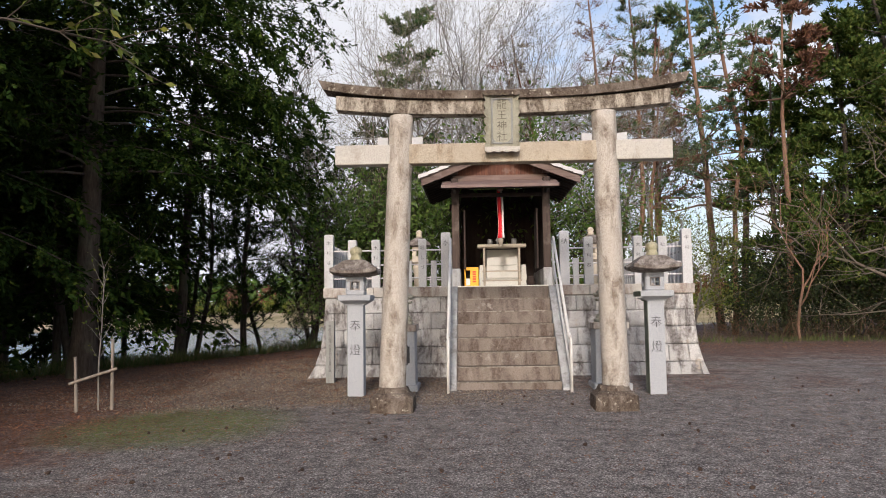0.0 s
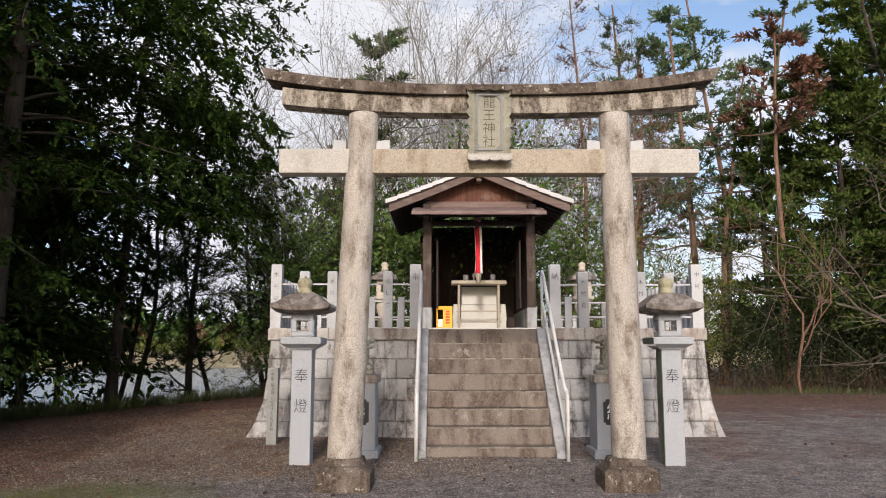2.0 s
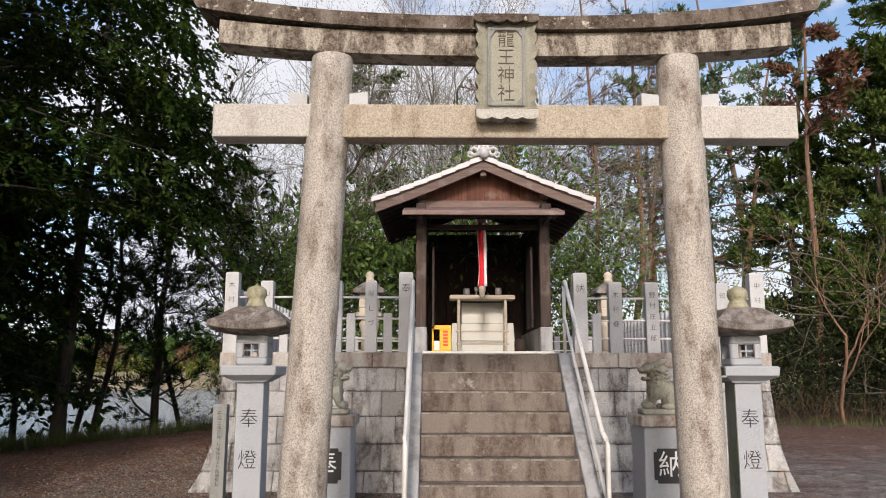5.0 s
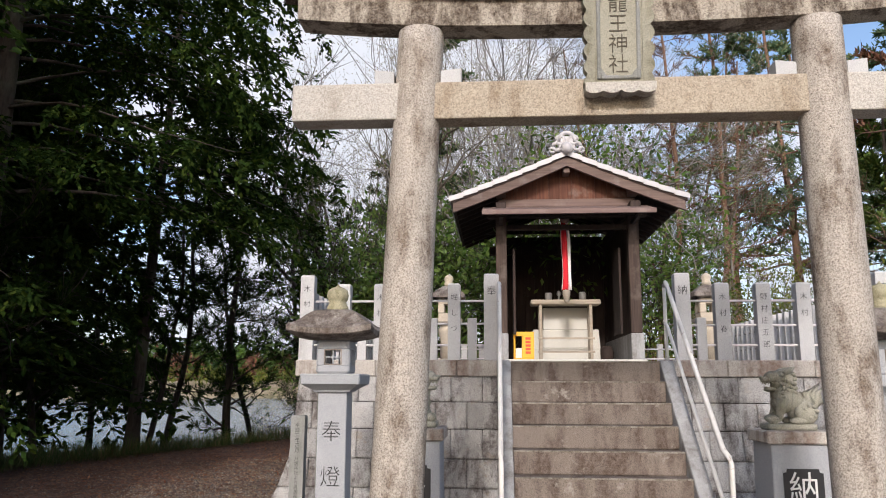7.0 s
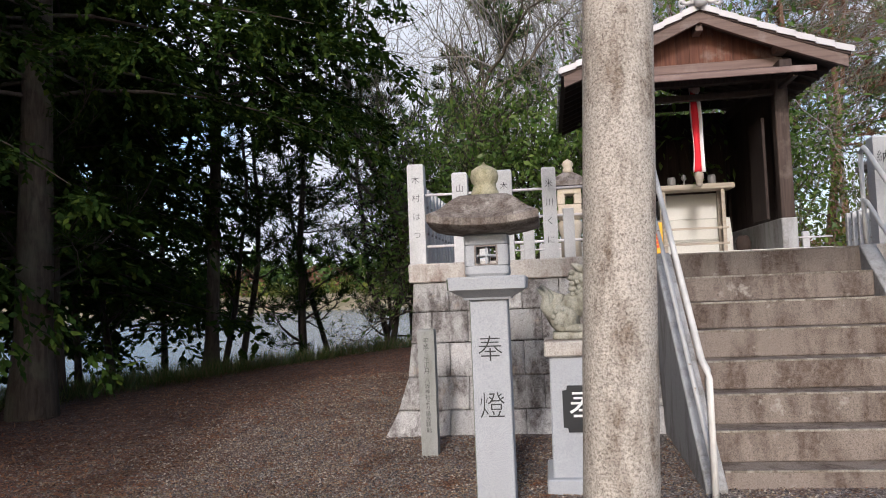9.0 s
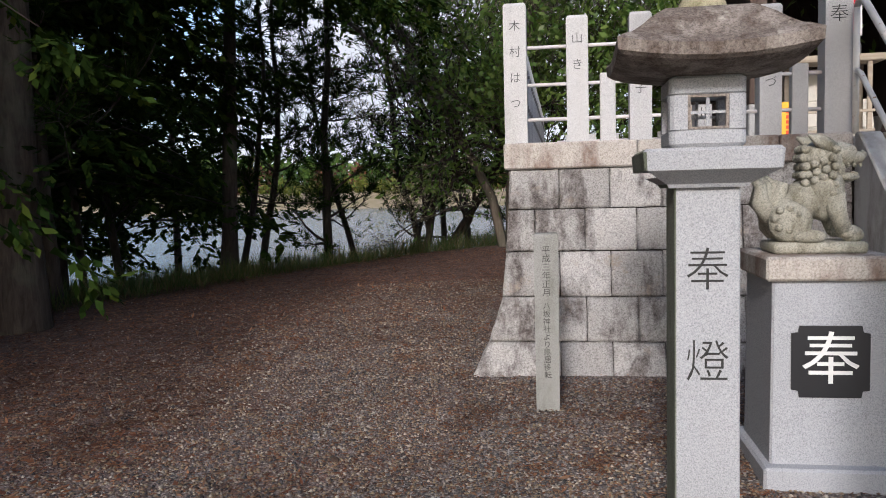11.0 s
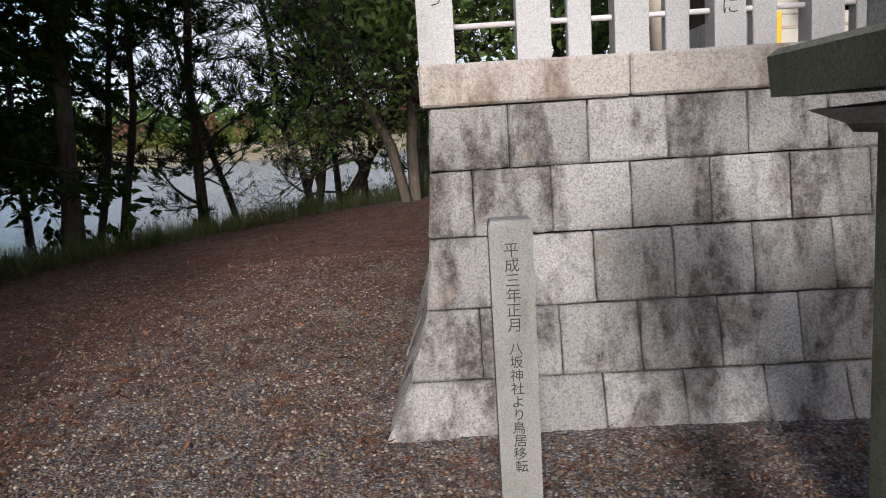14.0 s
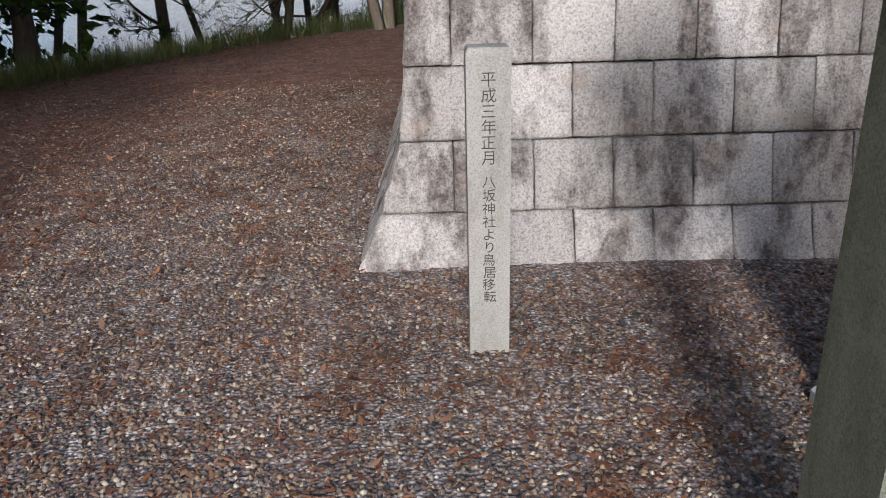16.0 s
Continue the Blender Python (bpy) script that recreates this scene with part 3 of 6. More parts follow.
part("platform_floor", box(-2.88, 3.88, 14.12, BACK_Y - 0.1, 1.72, 1.885), CONCRETE_PALE, platform, "pale concrete platform floor")


def joints(course, lo, hi):
    start = -2.55 if course % 2 == 0 else -2.726
    xs = [x for x in (start + 0.36 * k for k in range(30)) if lo + 0.12 < x < hi - 0.12]
    return [lo] + xs + [hi]


BLOCKS = []
for c in range(5):
    k = 4 - c
    z0, z1 = COURSE_Z[c] + 0.004, COURSE_Z[c + 1] - 0.004
    for side in (0, 1):
        lo, hi = (LEFT_X[c], STAIR_L - RAIL_W) if side == 0 else (STAIR_R + RAIL_W, RIGHT_X[c])
        xs = joints(k, lo, hi)
        for n_, (xa, xb) in enumerate(zip(xs, xs[1:])):
            ta, tb = xa, xb
            if side == 0 and n_ == 0:
                ta = LEFT_X[c + 1]
            if side == 1 and n_ == len(xs) - 2:
                tb = RIGHT_X[c + 1]
            g = 0.003
            ga, gb = (0 if side == 0 and n_ == 0 else g), (0 if side == 1 and n_ == len(xs) - 2 else g)
            BLOCKS.append((((xa + ga, FRONT_Y[c], z0), (xb - gb, FRONT_Y[c], z0), (tb - gb, FRONT_Y[c + 1], z1), (ta + ga, FRONT_Y[c + 1], z1)), (0, 0.12, 0)))
    for xs_, sgn in ((LEFT_X, 1), (RIGHT_X, -1)):
        ys = [FRONT_Y[c] + 0.03] + [y for y in np.arange(14.42 + 0.2 * (c % 2), BACK_Y - 0.3, 0.62)] + [BACK_Y]
        for ya, yb in zip(ys, ys[1:]):
            q = ((xs_[c], yb - 0.003, z0), (xs_[c], ya + 0.003, z0), (xs_[c + 1], FRONT_Y[c + 1] + 0.033 if ya == ys[0] else ya + 0.003, z1), (xs_[c + 1], yb - 0.003, z1))
            if sgn < 0:
                q = (q[1], q[0], q[3], q[2])
            BLOCKS.append((q, (0.12 * sgn, 0, 0)))

# coping stones
coping_runs = [(x, min(x + 0.95, STAIR_L - RAIL_W), 14.05, 14.40) for x in (-2.945, -1.995, -1.045)] + \
              [(x, x1, 14.05, 14.40) for x, x1 in ((STAIR_R + RAIL_W, 2.02), (2.02, 2.98), (2.98, 3.945))]
for x0, x1, y0, y1 in coping_runs:
    part("coping_stone", box(x0 + 0.002, x1 - 0.002, y0, y1, 1.724, 1.912, 0.012), GRANITE_COPING, platform)
for x0, x1 in ((-2.945, -2.60), (3.60, 3.945)):
    for y in np.arange(14.402, BACK_Y, 1.2):
        part("coping_stone", box(x0, x1, y + 0.002, min(y + 1.2, BACK_Y + 0.04) - 0.002, 1.724, 1.912, 0.012), GRANITE_COPING, platform)

# ---- stairs ----
RISE, GOING, TOP_Y, TOP_Z = 0.2255, 0.262, 13.95, 1.895
stairs = thing("stone_stairs", (0.42, 12.0, 0.2), "weathered brown concrete stairs between sloping kerbs", "stairs", kind="structure")
for i in range(8):
    z1 = TOP_Z - i * RISE
    y1 = TOP_Y - i * GOING
    z0 = z1 - RISE if i < 7 else 0.05
    bm = box(STAIR_L, STAIR_R, y1, y1 + (GOING + 0.05 if i else 0.5), z0 + 0.001, z1, 0.012, 2)
    st = part("step", bm, CONCRETE_STEP, stairs)
    part("worn_edge", box(STAIR_L + 0.004, STAIR_R - 0.004, y1 - 0.003, y1 + 0.028, z1 - 0.013, z1 + 0.003, 0.003), CONCRETE_EDGE, st)
slope = RISE / GOING
for x0, x1 in ((STAIR_L - RAIL_W, STAIR_L), (STAIR_R, STAIR_R + RAIL_W)):
    yb = TOP_Y - 7 * GOING - 0.10
    zt = TOP_Z + 0.012
    prof = [(14.045, 0.1), (14.045, zt), (13.97, zt), (yb, zt - slope * (13.97 - yb)), (yb, 0.1)]
    bm = rings([[(x0 + 0.002, y, z) for y, z in prof], [(x1 - 0.002, y, z) for y, z in prof]])
    bmesh.ops.bevel(bm, geom=list(bm.edges), offset=0.01, segments=1, affect="EDGES")
    part("stair_kerb", bm, CONCRETE_PALE, stairs, "pale sloping concrete kerb")


def handrail(x):
    """A painted pipe rail: sloping top rail, lower rail, posts at its head and foot."""
    g = gz(x, 11.8)
    h = thing("handrail", (x, 11.85, g), "chipped white painted pipe handrail along the stairs", "handrail", "stair handrails")
    ya, za, yb, zb = 14.02, 2.80, 12.05, 1.10
    d = (za - zb) / (ya - yb)
    part("top_rail", tube([(x, 14.10, 2.76), (x, ya, za), (x, ya - 0.05, za - 0.03), (x, yb + 0.03, zb + d * 0.03), (x, yb - 0.03, zb - 0.015),
                           (x, 11.86, zb - 0.06), (x, 11.82, zb - 0.11), (x, 11.82, g - 0.03)], 0.024, 10), PIPE, h, smooth=True)
    part("lower_rail", tube([(x, 14.10, 2.33), (x, ya, 2.30), (x, 11.98, 2.30 - d * (ya - 11.98)), (x, 11.83, 2.26 - d * (ya - 11.90))], 0.019, 8), PIPE, h, smooth=True)
    part("head_post", tube([(x, 14.10, 2.77), (x, 14.10, 1.90)], 0.022, 8), PIPE, h, smooth=True)
    return h


handrail(-0.545)
handrail(1.365)

# ---- torii gate ----
TORII_Y = 10.385


def torii_gate():
    t = thing("torii_gate", (0.3, TORII_Y, 0.1), "tall weathered granite torii gate with curved lintel", "torii gate")
    for xb, xt, rb, rt, bx0, bx1 in ((-1.272, -1.105, 0.186, 0.168, -1.545, -0.958), (1.785, 1.728, 0.182, 0.170, 1.455, 2.035)):
        secs = []
        for i in range(25):
            k = i / 24
            z = 0.30 + k * 3.90
            c = (xb + (xt - xb) * k, TORII_Y, z)
            r = rb + (rt - rb) * k
            secs.append([(c[0] + r * math.cos(a) * (1 + 0.015 * noise.noise(Vector((math.cos(a) * 3, math.sin(a) * 3, z * 2)))),
                          c[1] + r * math.sin(a) * (1 + 0.015 * noise.noise(Vector((math.cos(a) * 3, math.sin(a) * 3 + 7, z * 2)))), z)
                         for a in (2 * math.pi * j / 28 for j in range(28))])
        part("pillar", rings(secs), GRANITE_TORII, t, "round pitted granite pillar leaning inwards", smooth=True)
        cx, hw = (bx0 + bx1) / 2, (bx1 - bx0) / 2
        bm = rings([square(cx, TORII_Y - 0.03, -0.05, hw, 0.03), square(cx, TORII_Y - 0.03, 0.30, hw - 0.005, 0.03),
                    square(cx, TORII_Y - 0.03, 0.345, hw - 0.06, 0.03), square(cx, TORII_Y, 0.36, rb + 0.03, 0.08), square(cx, TORII_Y, 0.43, rb + 0.005, 0.1)])
        part("base_stone", bm, GRANITE_KASAGI, t, "worn square base stone")
    part("tie_beam", box(-1.13, 1.74, TORII_Y - 0.105, TORII_Y + 0.105, 3.505, 3.782, 0.012, 2), GRANITE_TIE, t, "tan straight granite tie beam")
    for x0, x1 in ((-2.035, -1.132), (1.742, 2.645)):
        part("tie_beam_end", box(x0, x1, TORII_Y - 0.105, TORII_Y + 0.105, 3.507, 3.784, 0.012, 2), GRANITE_END, t, "paler clean granite beam end")
    for x0, x1 in ((-1.437, -1.295), (-0.955, -0.806), (1.405, 1.548), (1.893, 2.03)):
        out = x0 < -1.2 or 1.6 > x0 > 0
        zA, zB = (3.895, 3.88) if out else (3.88, 3.895)
        bm = rings([[(x0, TORII_Y - 0.07, 3.783), (x1, TORII_Y - 0.07, 3.783), (x1, TORII_Y + 0.07, 3.783), (x0, TORII_Y + 0.07, 3.783)],
                    [(x0, TORII_Y - 0.07, zA), (x1, TORII_Y - 0.07, zB), (x1, TORII_Y + 0.07, zB), (x0, TORII_Y + 0.07, zA)]])
        part("wedge", bm, GRANITE_POST, t, "clean pale stone wedge")

    def beam(x0, x1, low, high, lift, y0, y1, flare_l, flare_r, drop):
        secs, xm, n = [], 0.315, 33
        for i in range(n):
            k = i / (n - 1)
            x = x0 + (x1 - x0) * k
            u = abs(x - xm) / 2.33
            up = lift * u ** 2.6
            lean = (flare_l * (1 - k) ** 6 * -1 + flare_r * k ** 6)
            zl, zh = low + up, high + up * (1.12 if drop else 1.0)
            secs.append([(x, y0, zl), (x, y1, zl), (x + lean, y1, zh), (x + lean, (y0 + y1) / 2, zh + (0.03 if drop else 0)), (x + lean, y0, zh)])
        bm = rings(secs)
        bmesh.ops.bevel(bm, geom=[e for e in bm.edges if e.is_boundary is False and e.calc_face_angle(0) > 1.0], offset=0.008, segments=1, affect="EDGES")
        return bm
    part("lower_lintel", beam(-2.015, 2.638, 4.190, 4.386, 0.105, TORII_Y - 0.115, TORII_Y + 0.115, 0.0, 0.0, False), GRANITE_LINTEL, t, "curved granite lower lintel with dark streaks")
    part("top_lintel", beam(-2.19, 2.83, 4.390, 4.505, 0.150, TORII_Y - 0.175, TORII_Y + 0.175, 0.07, 0.07, True), GRANITE_KASAGI, t, "lichened brown granite top lintel with upswept ends")
    tilt = pose(0.300, 10.215, 4.06, 7, 0, 0)

    def at(bm):
        bm.transform(tilt)
        return bm
    tab = thing("name_tablet", (0.30, 10.2, 3.66), "carved stone name tablet with scalloped frame", "name tablet")
    bm = box(-0.205, 0.205, -0.035, 0.09, -0.375, 0.375, 0.01)
    part("tablet_body", at(bm), GRANITE_TABLET, tab)
    for s in (-1, 1):
        pts_o = []
        for i in range(41):
            v = i / 40
            z = -0.40 + 0.80 * v
            pts_o.append((s * (0.208 + 0.036 * abs(math.sin(v * math.pi * 7)) ** 0.6), z))
        secs = [[(s * 0.165, -0.05, z), (x, -0.075, z), (x, 0.02, z), (s * 0.165, 0.02, z)] for x, z in pts_o]
        part("scalloped_side", at(rings(secs)), GRANITE_TABLET, tab)
    for zc, w, hgt in ((0.385, 0.255, 0.045), (-0.385, 0.24, 0.055)):
        secs = []
        for i in range(31):
            v = i / 30
            x = -w + 2 * w * v
            wob = 0.022 * abs(math.sin(v * math.pi * 4)) ** 0.6
            fw = -0.105 if zc > 0 else -0.135
            secs.append([(x, fw, zc - hgt / 2 - wob), (x, fw, zc + hgt / 2), (x, 0.05, zc + hgt / 2), (x, 0.05, zc - hgt / 2 - wob)])
        part("scalloped_end", at(rings(secs)), GRANITE_KASAGI if zc > 0 else GRANITE_END, tab)
    # mouldings in a darker stone: the recess shadow is put into their colour
    for x0, x1, z0, z1 in ((-0.15, -0.125, -0.315, 0.315), (0.125, 0.15, -0.315, 0.315), (-0.125, 0.125, 0.29, 0.315), (-0.125, 0.125, -0.315, -0.29)):
        part("inner_moulding", at(box(x0, x1, -0.055, -0.03, z0, z1, 0.006)), GRANITE_STELE, tab)
    for sx, sz in ((-1, 1), (1, 1), (-1, -1), (1, -1)):
        c = [(sx * 0.126, sz * 0.291), (sx * 0.126, sz * 0.235), (sx * 0.085, sz * 0.291)]
        part("corner_moulding", at(rings([[(x, -0.053, z) for x, z in c], [(x, -0.032, z) for x, z in c]])), GRANITE_STELE, tab)
    ink = writing("龍王神社", 0.145, CARVED, tab, (0, 0, 0), depth=0.004, label="carved worn characters", pitch=1.0)
    ink.data.transform(Matrix.Translation(ORIGIN[tab]))
    ink.data.transform(tilt @ pose(0, -0.037, 0))
    ink.data.transform(Matrix.Translation(-ORIGIN[tab]))


torii_gate()

# ---- stone lanterns beside the gate ----


def film_and_shade(ob):
    """The lakeward faces of a stone carry a film of green algae, darkened further for their shade."""
    ob.data.materials.append(GRANITE_MOSSY_SHADED)
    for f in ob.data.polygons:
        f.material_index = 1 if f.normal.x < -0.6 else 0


def stone_lantern(cx, cy):
    g = gz(cx, cy)
    t = thing("stone_lantern", (cx, cy, g), "tall grey granite lantern with mossy roof and inscribed post", "stone lantern", "pair of stone lanterns")
    bm = rings([square(cx, cy, g - 0.06, 0.127, 0.006), square(cx, cy, 1.57, 0.125, 0.006)])
    post = part("post", bm, GRANITE_GREY, t, "square pale granite post")
    film_and_shade(post)
    writing("奉", 0.185, BLACK_INK, post, (cx, cy - 0.1275, 1.235), label="black carved character", wide=0.95)
    writing("燈", 0.185, BLACK_INK, post, (cx, cy - 0.1275, 0.865), label="black carved character", wide=0.95)
    bm = rings([square(cx, cy, 1.57, 0.150), square(cx, cy, 1.585, 0.158), square(cx, cy, 1.612, 0.205), square(cx, cy, 1.638, 0.252, 0.01), square(cx, cy, 1.71, 0.258, 0.012), square(cx, cy, 1.722, 0.245, 0.012)])
    film_and_shade(part("platform", bm, GRANITE_GREY, t, "square flaring stone tray"))
    z0, z1, h, o, wl = 1.722, 2.005, 0.147, 0.078, 0.05

    def rounded(z, hw, rad=0.035):
        out = []
        for sx, sy, a0 in ((1, -1, -90), (1, 1, 0), (-1, 1, 90), (-1, -1, 180)):
            out += [(cx + sx * (hw - rad) + rad * math.cos(radians(a0 + q)), cy + sy * (hw - rad) + rad * math.sin(radians(a0 + q)), z) for q in (0, 22, 45, 67, 90)]
        return out
    part("fire_box_base", rings([rounded(z0, h - 0.015), rounded(z0 + 0.02, h), rounded(z0 + 0.068, h), rounded(z0 + 0.074, h - 0.008)]), GRANITE_GREY, t)
    part("fire_box_head", rings([rounded(z1 - 0.074, h - 0.008), rounded(z1 - 0.068, h), rounded(z1 - 0.012, h), rounded(z1, h - 0.015)]), GRANITE_GREY, t)
    for sx, sy in ((-1, -1), (1, -1), (1, 1), (-1, 1)):
        px, py, hw = cx + sx * (h + o) / 2, cy + sy * (h + o) / 2, (h - o) / 2
        prof = []
        for qx, qy in ((-1, -1), (1, -1), (1, 1), (-1, 1)):
            if (qx, qy) == (sx, sy):
                a0 = {(1, -1): -90, (1, 1): 0, (-1, 1): 90, (-1, -1): 180}[(sx, sy)]
                prof += [(px + sx * (hw - 0.034) + 0.034 * math.cos(radians(a0 + q)), py + sy * (hw - 0.034) + 0.034 * math.sin(radians(a0 + q))) for q in (0, 30, 60, 90)]
            else:
                prof.append((px + qx * hw, py + qy * hw))
        part("fire_box_corner", rings([[(x, y, z0 + 0.0745) for x, y in prof], [(x, y, z1 - 0.0745) for x, y in prof]]), GRANITE_GREY, t)
    for dy in (-1, 1):
        yy = cy + dy * (h - 0.012)
        for a0, a1, b0, b1 in ((-o, -o + 0.012, z0 + 0.075, z1 - 0.075), (o - 0.012, o, z0 + 0.075, z1 - 0.075), (-o + 0.012, o - 0.012, z0 + 0.075, z0 + 0.085), (-o + 0.012, o - 0.012, z1 - 0.085, z1 - 0.075)):
            part("opening_frame", box(cx + a0, cx + a1, yy - 0.008, yy + 0.008, b0, b1), GRANITE_ROOF, t)
    for yy in (cy - h + 0.015, cy + h - 0.03):
        part("lattice_bar", box(cx - 0.006, cx + 0.006, yy, yy + 0.012, z0 + 0.07, z1 - 0.07), GRANITE_GREY, t)
        part("lattice_bar", box(cx - o, cx + o, yy - 0.002, yy + 0.010, 1.857, 1.868), GRANITE_GREY, t)
    secs = []
    for z, hw in ((2.006, 0.15), (2.02, 0.275), (2.034, 0.335), (2.048, 0.356), (2.092, 0.359), (2.106, 0.338), (2.132, 0.298), (2.168, 0.262), (2.208, 0.228), (2.242, 0.192), (2.262, 0.160), (2.272, 0.105)):
        sec = []
        m = 6
        up = 0.035 * min(1, max(0, (hw - 0.2) / 0.14))
        for sx, sy, ex, ey in ((-1, -1, 1, -1), (1, -1, 1, 1), (1, 1, -1, 1), (-1, 1, -1, -1)):
            for j in range(m):
                k = j / m
                px, py = sx + (ex - sx) * k, sy + (ey - sy) * k
                e = (abs(2 * k - 1)) ** 2
                sec.append((cx + px * hw, cy + py * hw, z + up * e))
        secs.append(sec)
    part("roof", rings(secs), GRANITE_ROOF, t, "brown mossy stone roof with turned-up corners", smooth=False)
    part("finial", lathe(cx, cy, [(0.105, 2.262), (0.092, 2.30), (0.080, 2.325), (0.080, 2.335), (0.070, 2.34), (0.088, 2.365), (0.097, 2.40), (0.088, 2.445), (0.055, 2.468), (0.018, 2.482), (0.004, 2.503)], 18), GRANITE_FINIAL, t, "mossy onion-shaped finial", smooth=True)
    return t


stone_lantern(-1.963, 11.717)
stone_lantern(2.637, 11.717)

# ---- guardian lions on pedestals ----


def pedestal(cx, sign):
    cy = 12.36
    g = gz(cx, 12.1)
    t = thing("lion_pedestal", (cx, cy, g), "grey granite pedestal with black inscribed panel", "pedestal", "pair of lion pedestals")
    part("plinth", box(cx - 0.30, cx + 0.30, cy - 0.33, cy + 0.33, g - 0.06, 0.285, 0.012), GRANITE_GREY, t)
    part("body", rings([square(cx, cy, 0.285, 0.258, 0.01), square(cx, cy, 1.135, 0.248, 0.01)]), GRANITE_GREY, t)
    part("cap", box(cx - 0.283, cx + 0.283, cy - 0.283, cy + 0.283, 1.135, 1.245, 0.012), GRANITE_COPING, t, "stained cap slab")
    y = cy - 0.2585
    w, n, zc, hh = 0.168, 0.035, 0.765, 0.165
    ring = []
    for sx, sz in ((-1, -1), (1, -1), (1, 1), (-1, 1)):
        a, b = (sx * w, sz * (hh - n)), (sx * (w - n), sz * hh)
        mid = (sx * (w - n * 0.85), sz * (hh - n * 0.85))
        seq = [b, mid, a] if (sx, sz) in ((1, -1), (-1, 1)) else [a, mid, b]
        ring += seq
    pan = part("panel", rings([[(cx + x, y + 0.012, zc + z) for x, z in ring], [(cx + x, y - 0.004, zc + z) for x, z in ring]]), DARK_PANEL, t, "black panel with notched corners")
    writing(sign, 0.26, WHITE_INK, pan, (cx, y - 0.0065, zc), label="white character", thin=0.0)
    return t


def lion(cx, face):
    """Seated guardian lion, one carved mesh; face is +1 or -1: the way along x that it looks."""
    cy, zb = 12.36, 1.245
    bm = bmesh.new()
    f = face
    X = lambda u: cx + f * u
    box(cx - 0.215, cx + 0.205, cy - 0.13, cy + 0.13, zb, zb + 0.055, 0.012, 1, bm)
    z = zb + 0.05
    ball((X(-0.125), cy, z + 0.125), 0.125, 0.115, 0.12, bm, 3, 0.12)
    ball((X(-0.045), cy, z + 0.20), 0.105, 0.10, 0.095, bm, 3, 0.12)
    ball((X(0.04), cy, z + 0.235), 0.095, 0.115, 0.14, bm, 3, 0.12)
    ball((X(0.075), cy, z + 0.18), 0.07, 0.095, 0.08, bm, 3, 0.1)
    for s in (-1, 1):
        ball((X(-0.13), cy + s * 0.09, z + 0.10), 0.105, 0.05, 0.10, bm, 2, 0.1)
        ball((X(-0.05), cy + s * 0.105, z + 0.03), 0.08, 0.042, 0.034, bm, 2)
        tube([(X(0.06), cy + s * 0.075, z + 0.22), (X(0.085), cy + s * 0.078, z + 0.13), (X(0.115), cy + s * 0.075, z + 0.05)], [0.058, 0.042, 0.036], 8, bm)
        ball((X(0.135), cy + s * 0.07, z + 0.048), 0.058, 0.044, 0.036, bm, 2)
        for k in range(6):      # curls spiralling on the haunch
            a = 0.4 + 0.9 * k
            ball((X(-0.155 + 0.052 * math.cos(a)), cy + s * 0.125, z + 0.115 + 0.052 * math.sin(a)), 0.022, 0.018, 0.022, bm, 1)
        ball((X(0.135), cy + s * 0.052, z + 0.437), 0.026, 0.026, 0.018, bm, 2)
        ball((X(0.155), cy + s * 0.05, z + 0.418), 0.015, 0.014, 0.013, bm, 1)
        tube([(X(0.06), cy + s * 0.07, z + 0.435), (X(0.0), cy + s * 0.09, z + 0.475), (X(-0.055), cy + s * 0.095, z + 0.505)], [0.036, 0.032, 0.006], 6, bm)
        for q in range(4):      # mane in columns of curls
            for k in range(6):
                u = 0.065 - 0.036 * q
                w = 0.098 - 0.014 * q
                ball((X(u - 0.012 * (k % 2)), cy + s * (w + 0.006 * (k % 2)), z + 0.435 - 0.04 * k - 0.012 * q), 0.024, 0.022, 0.024, bm, 1)
    for k in range(6):
        for s in (-0.05, 0.0, 0.05):
            ball((X(-0.055 - 0.008 * (k % 2)), cy + s, z + 0.44 - 0.04 * k), 0.026, 0.026, 0.024, bm, 1)
    ball((X(0.035), cy, z + 0.40), 0.105, 0.105, 0.085, bm, 3, 0.1)
    ball((X(0.115), cy, z + 0.415), 0.075, 0.088, 0.058, bm, 3, 0.1)
    ball((X(0.175), cy, z + 0.395), 0.05, 0.07, 0.034, bm, 2, 0.08)
    ball((X(0.215), cy, z + 0.412), 0.02, 0.036, 0.020, bm, 1)
    ball((X(0.135), cy, z + 0.305), 0.068, 0.066, 0.024, bm, 2)
    ball((X(0.175), cy, z + 0.318), 0.024, 0.05, 0.016, bm, 1)
    ball((X(0.085), cy, z + 0.345), 0.05, 0.08, 0.07, bm, 2)
    for s in (-1, 1):
        for k in range(3):
            ball((X(0.135 + 0.03 * k), cy + s * (0.05 - 0.008 * k), z + 0.362), 0.009, 0.009, 0.014, bm, 1)
    ball((X(0.09), cy, z + 0.27), 0.05, 0.06, 0.06, bm, 2, 0.2)
    for k in range(9):          # flame-shaped tail
        w = (k - 4) / 4
        tube([(X(-0.175 + 0.02 * w), cy + 0.03 * w, z + 0.10), (X(-0.215 + 0.045 * w), cy + 0.055 * w * (-1) ** k, z + 0.20),
              (X(-0.195 + 0.06 * w), cy + 0.045 * w * (-1) ** k, z + 0.275), (X(-0.245 + 0.075 * w), cy + 0.03 * w * (-1) ** k, z + 0.36 - 0.05 * abs(w + 0.5))], [0.05, 0.044, 0.03, 0.005], 7, bm)
    ball((X(0.155), cy - 0.06, z + 0.035), 0.05, 0.05, 0.042, bm, 2)
    ob = part("guardian_lion_statue", bm, GRANITE_LION, smooth=True)
    settle(ob, (cx, cy, zb))
